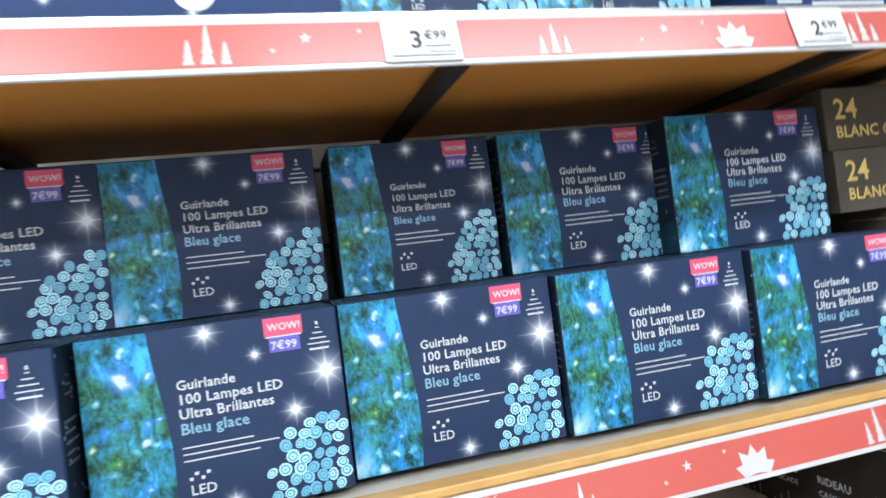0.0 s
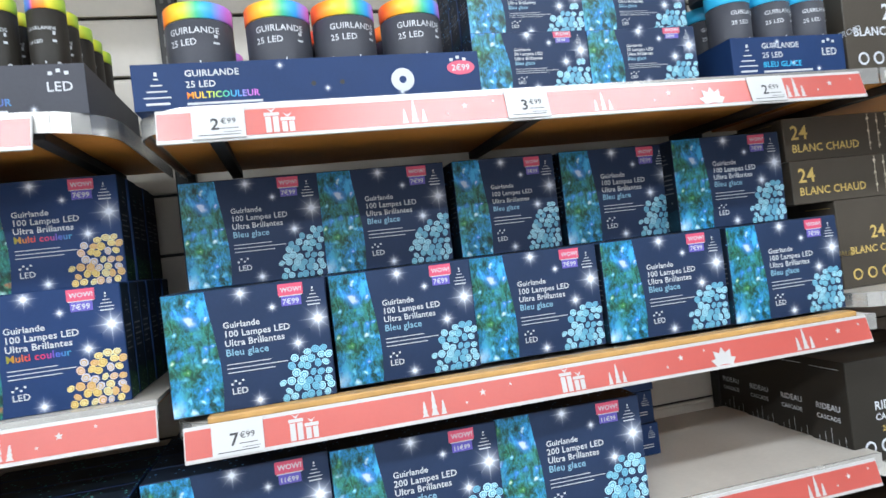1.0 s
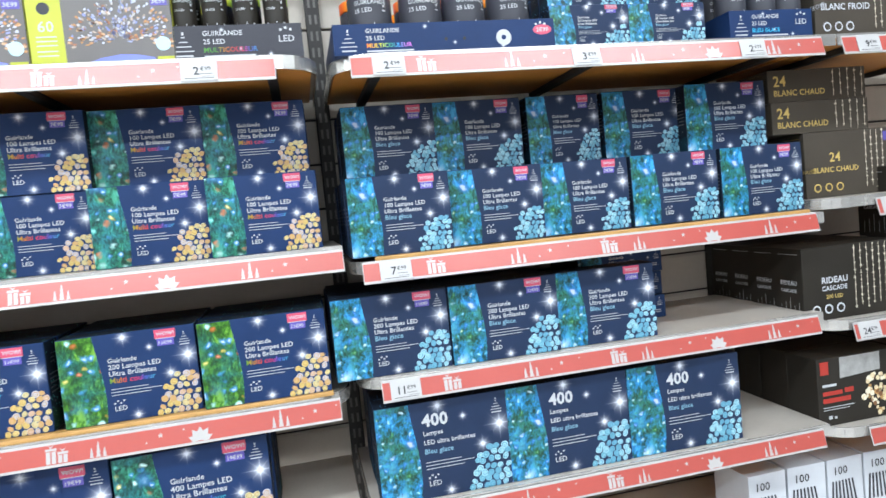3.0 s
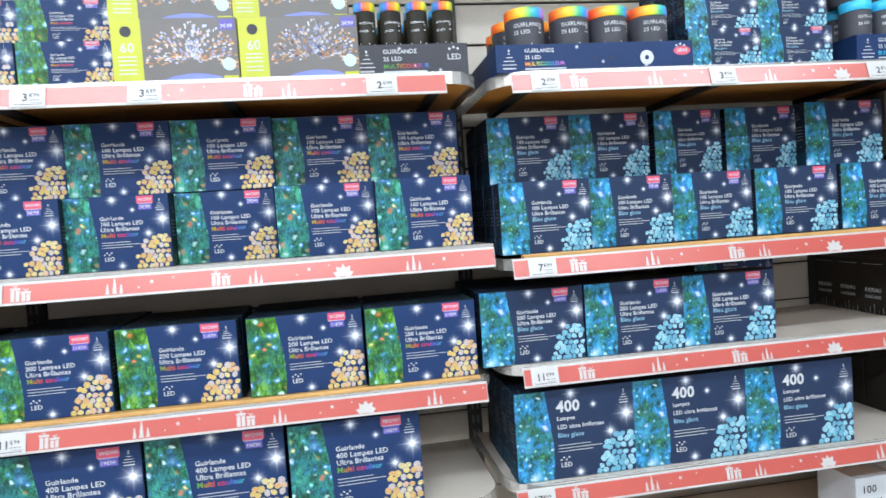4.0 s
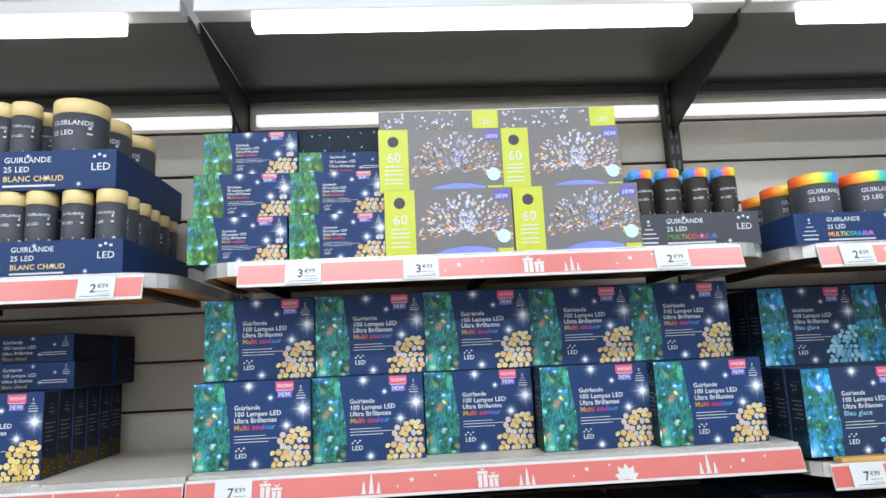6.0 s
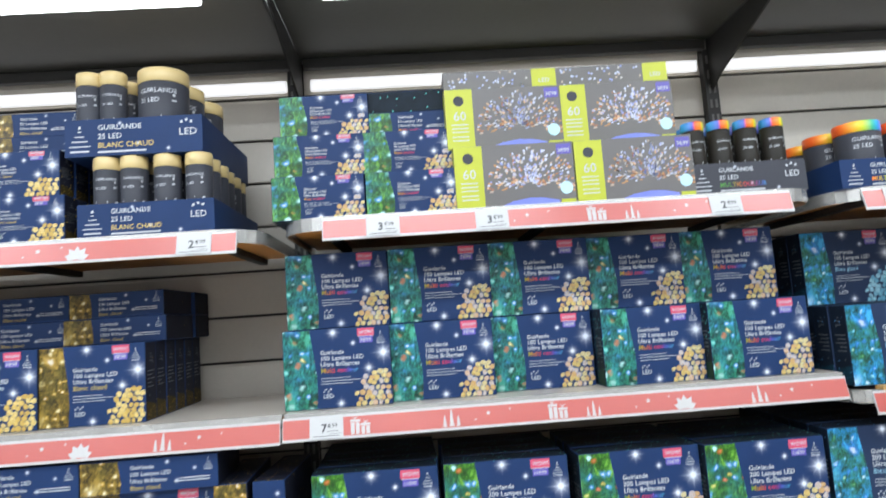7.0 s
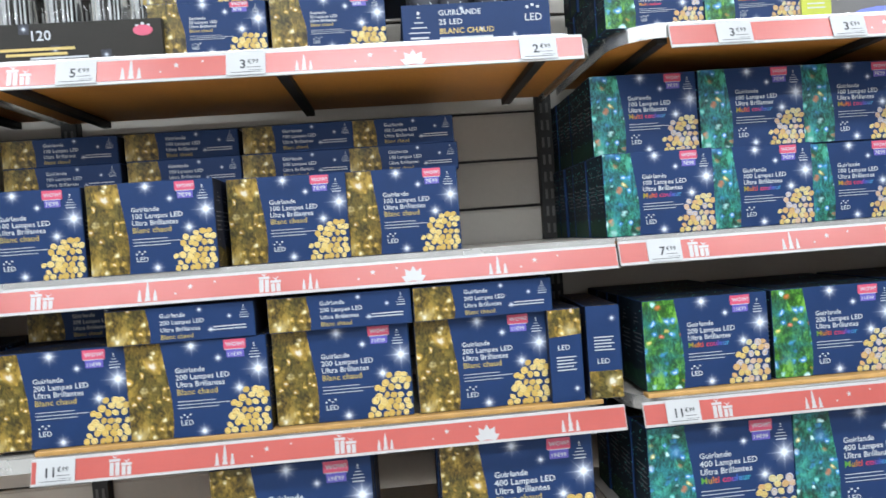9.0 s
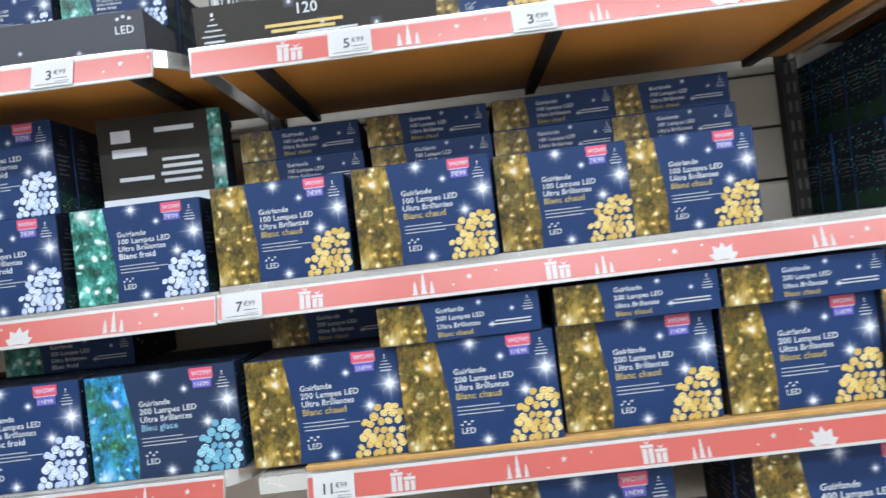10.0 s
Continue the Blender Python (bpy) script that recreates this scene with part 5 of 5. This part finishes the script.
p = curtain_box(*W200, [("RIDEAU", -0.32, 0.50, 0.12), ("CASCADE", -0.32, 0.40, 0.09)], "silver_print", 8, (0.02, 0.46), True, CB)
part("gold_title_print", words([("200 LED", -0.28 * W200[0], 0.29 * W200[1], 0.075 * W200[1], 0.012)], "gold_title_print", "gold_print", -0.0008), "", p)
put(p, 2.816, 0.045, 0.9125, 0)
for k in (1, 2, 3):
    put(p, 2.816 + 0.006 * k, 0.045 + 0.112 * k, 0.9125, jit.uniform(-1, 1))
put(p, 3.19, 0.07, 0.9125, 0)
put(p, 3.18, 0.09, 1.1310, 1)


def red_box(x, y, z, n):
    """A black and red carton with a clear window and a picture of warm bulbs."""
    key = "red"
    w, h, d = 0.288, 0.206, 0.12
    if key not in PROTO:
        top = thing("red_light_box", "black and red carton with a clear window, picture of warm bulbs", "light box", "black and red light boxes")
        part("carton", carton_mesh(w, h, d, "black_card", "black_card"), "", top)
        bm = bmesh.new()
        outline(bm, [(-0.46 * w, 0.76 * h), (-0.36 * w, 0.76 * h), (-0.36 * w, 0.95 * h), (-0.46 * w, 0.95 * h)], -0.0008, 0.0)
        part("red_corner", bm, "red_print", top, "red printed corner")
        bm = bmesh.new()
        outline(bm, [(-0.22 * w, 0.68 * h), (0.28 * w, 0.72 * h), (0.28 * w, h - 0.003), (-0.22 * w, h - 0.003)], -0.0010, 0.0)
        part("window", bm, "window_film", top, "clear plastic window")
        bm = bmesh.new()
        for x0, x1, z0, z1 in ((-0.44, -0.20, 0.45, 0.51), (-0.17, -0.06, 0.46, 0.53), (-0.44, -0.10, 0.34, 0.41)):
            outline(bm, [(x0 * w, z0 * h), (x1 * w, z0 * h), (x1 * w, z1 * h), (x0 * w, z1 * h)], -0.0008, 0.0)
        tagged(part("red_print", bm, "red_print", top), kind="stuff")
        bm = bmesh.new()
        for x0, x1, z0, z1 in ((-0.44, -0.27, 0.58, 0.615), (-0.44, -0.06, 0.27, 0.28), (-0.44, -0.12, 0.235, 0.243), (-0.38, -0.34, 0.1, 0.15), (-0.31, -0.28, 0.1, 0.13)):
            outline(bm, [(x0 * w, z0 * h), (x1 * w, z0 * h), (x1 * w, z1 * h), (x0 * w, z1 * h)], -0.0008, 0.0)
        tagged(part("white_print", bm, "white_print", top), kind="stuff")
        bm, rnd = bmesh.new(), random.Random(2)
        for k in range(75):
            a, q = rnd.uniform(0, 6.28), rnd.uniform(0, 1) ** 0.55
            bm.faces.new([bm.verts.new((u, -0.0008 - 0.00001 * (k % 12), v)) for u, v in ring_points(0.25 * w + q * 0.19 * w * math.cos(a), 0.36 * h + q * 0.31 * h * math.sin(a), 0.0075 * rnd.uniform(0.6, 1.3), 9)])
        tagged(part("bulb_picture", bm, "bulbs_cream", top), kind="stuff")
        PROTO[key] = top
        top["fresh"] = 1
    put(PROTO[key], x, y, z)
    backs(PROTO[key], x, y, z, d, n, "red_light_box")


red_box(2.817, 0.05, 0.5905, 2)
red_box(3.118, 0.05, 0.5905, 2)
for k, x in enumerate((2.52, 2.66, 2.80, 2.94)):
    top = thing("white_lamp_box", "small grey-white carton of lamps close to the floor", "light box", "grey-white lamp boxes")
    bm = bmesh.new()
    block(bm, -0.066, 0.066, 0, 0.16, 0, 0.17, 0.0015)
    part("carton", bm, "silver_print", top)
    part("title_print", words([("100", -0.045, 0.12, 0.035, 0.012)], "title_print", "ink", -0.0008), "", top)
    bm = bmesh.new()
    for q in range(7):
        outline(bm, [(-0.055 + 0.015 * q, 0.02), (-0.048 + 0.015 * q, 0.02), (-0.044 + 0.012 * q, 0.10), (-0.050 + 0.012 * q, 0.10)], -0.0008, 0.0)
    tagged(part("light_picture", bm, "slate", top), kind="stuff")
    top.matrix_basis = pose(x, 0.1, 0.2905, 0, 0, jit.uniform(-2, 2))

# ---- odd boxes: ends on, backs turned, piles behind ----
for x, flip in ((-0.126, 1), (-0.040, 0)):
    w, h, d = 0.074, 0.205, 0.28
    top = thing("end_on_light_box", "navy and gold light carton standing end-on", "light box", "end-on light boxes")
    part("carton", carton_mesh(w, h, d, "navy", "side_warm"), "", top)
    bm = bmesh.new()
    z0, z1 = (0.70 * h, h - 0.0015) if flip else (0.0015, 0.30 * h)
    outline(bm, [(-w / 2 + 0.001, z0), (w / 2 - 0.001, z0 + (0.02 if flip else 0) * h), (w / 2 - 0.001, z1), (-w / 2 + 0.001, z1)], -0.0006, 0.0)
    part("photo_panel", bm, "photo_warm", top)
    zz = 0.34 * h if flip else 0.52 * h
    me = words([("LED", -0.018, 0.56 * h if flip else 0.38 * h, 0.016, 0.01)], "title_print", "white_print", -0.0010)
    add_bars(me, [(-0.022, 0.022 - 0.006 * (k % 2), zz + 0.007 * k, zz + 0.007 * k + 0.0025) for k in range(5)], -0.0010)
    tagged(part("title_print", me, "", top), kind="stuff")
    part("sparkle_print", stars("sparkle_print", [(0.02, 0.14 * h if flip else 0.86 * h, 0.012)], "sparkle_navy", -0.0008), "", top)
    top.matrix_basis = pose(x, 0.015, 0.9335, 0, 0, 2 if flip else -3)
# a box with its back to the aisle
top = thing("turned_light_box", "navy light carton with its printed back to the aisle", "light box")
w, h, d = B100
# Near-black card in place of navy puts the shadow here into its colour.
part("carton", carton_mesh(w, h, d, "black_card", "side_white"), "", top)
me = words([("", 0, 0, 0.01, 0)], "back_print", "silver_print", -0.0008)
add_bars(me, [(-0.10, -0.06, 0.135, 0.16), (-0.10, -0.03, 0.105, 0.122), (-0.09, -0.02, 0.055, 0.063), (0.0, 0.075, 0.09, 0.096), (0.0, 0.08, 0.075, 0.082), (-0.005, 0.08, 0.06, 0.067), (0.0, 0.075, 0.045, 0.052), (-0.01, 0.07, 0.15, 0.16)], -0.0008)
tagged(part("back_print", me, "", top), kind="stuff")
bm = bmesh.new()
outline(bm, [(-w / 2 + 0.001, 0.001), (w / 2 - 0.03, 0.001), (w / 2 - 0.03, 0.020), (-w / 2 + 0.001, 0.020)], -0.0008, 0.0)
part("pale_foot_panel", bm, "silver_print", top)
bm = bmesh.new()
outline(bm, [(w / 2 - 0.028, 0.001), (w / 2 - 0.001, 0.001), (w / 2 - 0.001, h - 0.001), (w / 2 - 0.028, h - 0.001)], -0.0008, 0.0)
part("photo_panel", bm, "photo_white", top)
top.matrix_basis = pose(-1.50, 0.12, 1.4655, 0, 0, 3)
# flat cartons on the queued ones under the shelf above
for kind, count, x, y, z, turn in (("ice", "200", 2.17, 0.24, 0.9485, 1), ("ice", "200", 2.165, 0.245, 1.0215, 0), ("ice", "200", 2.17, 0.24, 1.0945, 2),
                                   ("white", "200", -1.78, 0.18, 1.142, 0), ("warm", "200", -1.20, 0.19, 1.137, 0)):
    put(spine_box(kind, count, 0.285, 0.072, 0.2), x, y, z, turn)
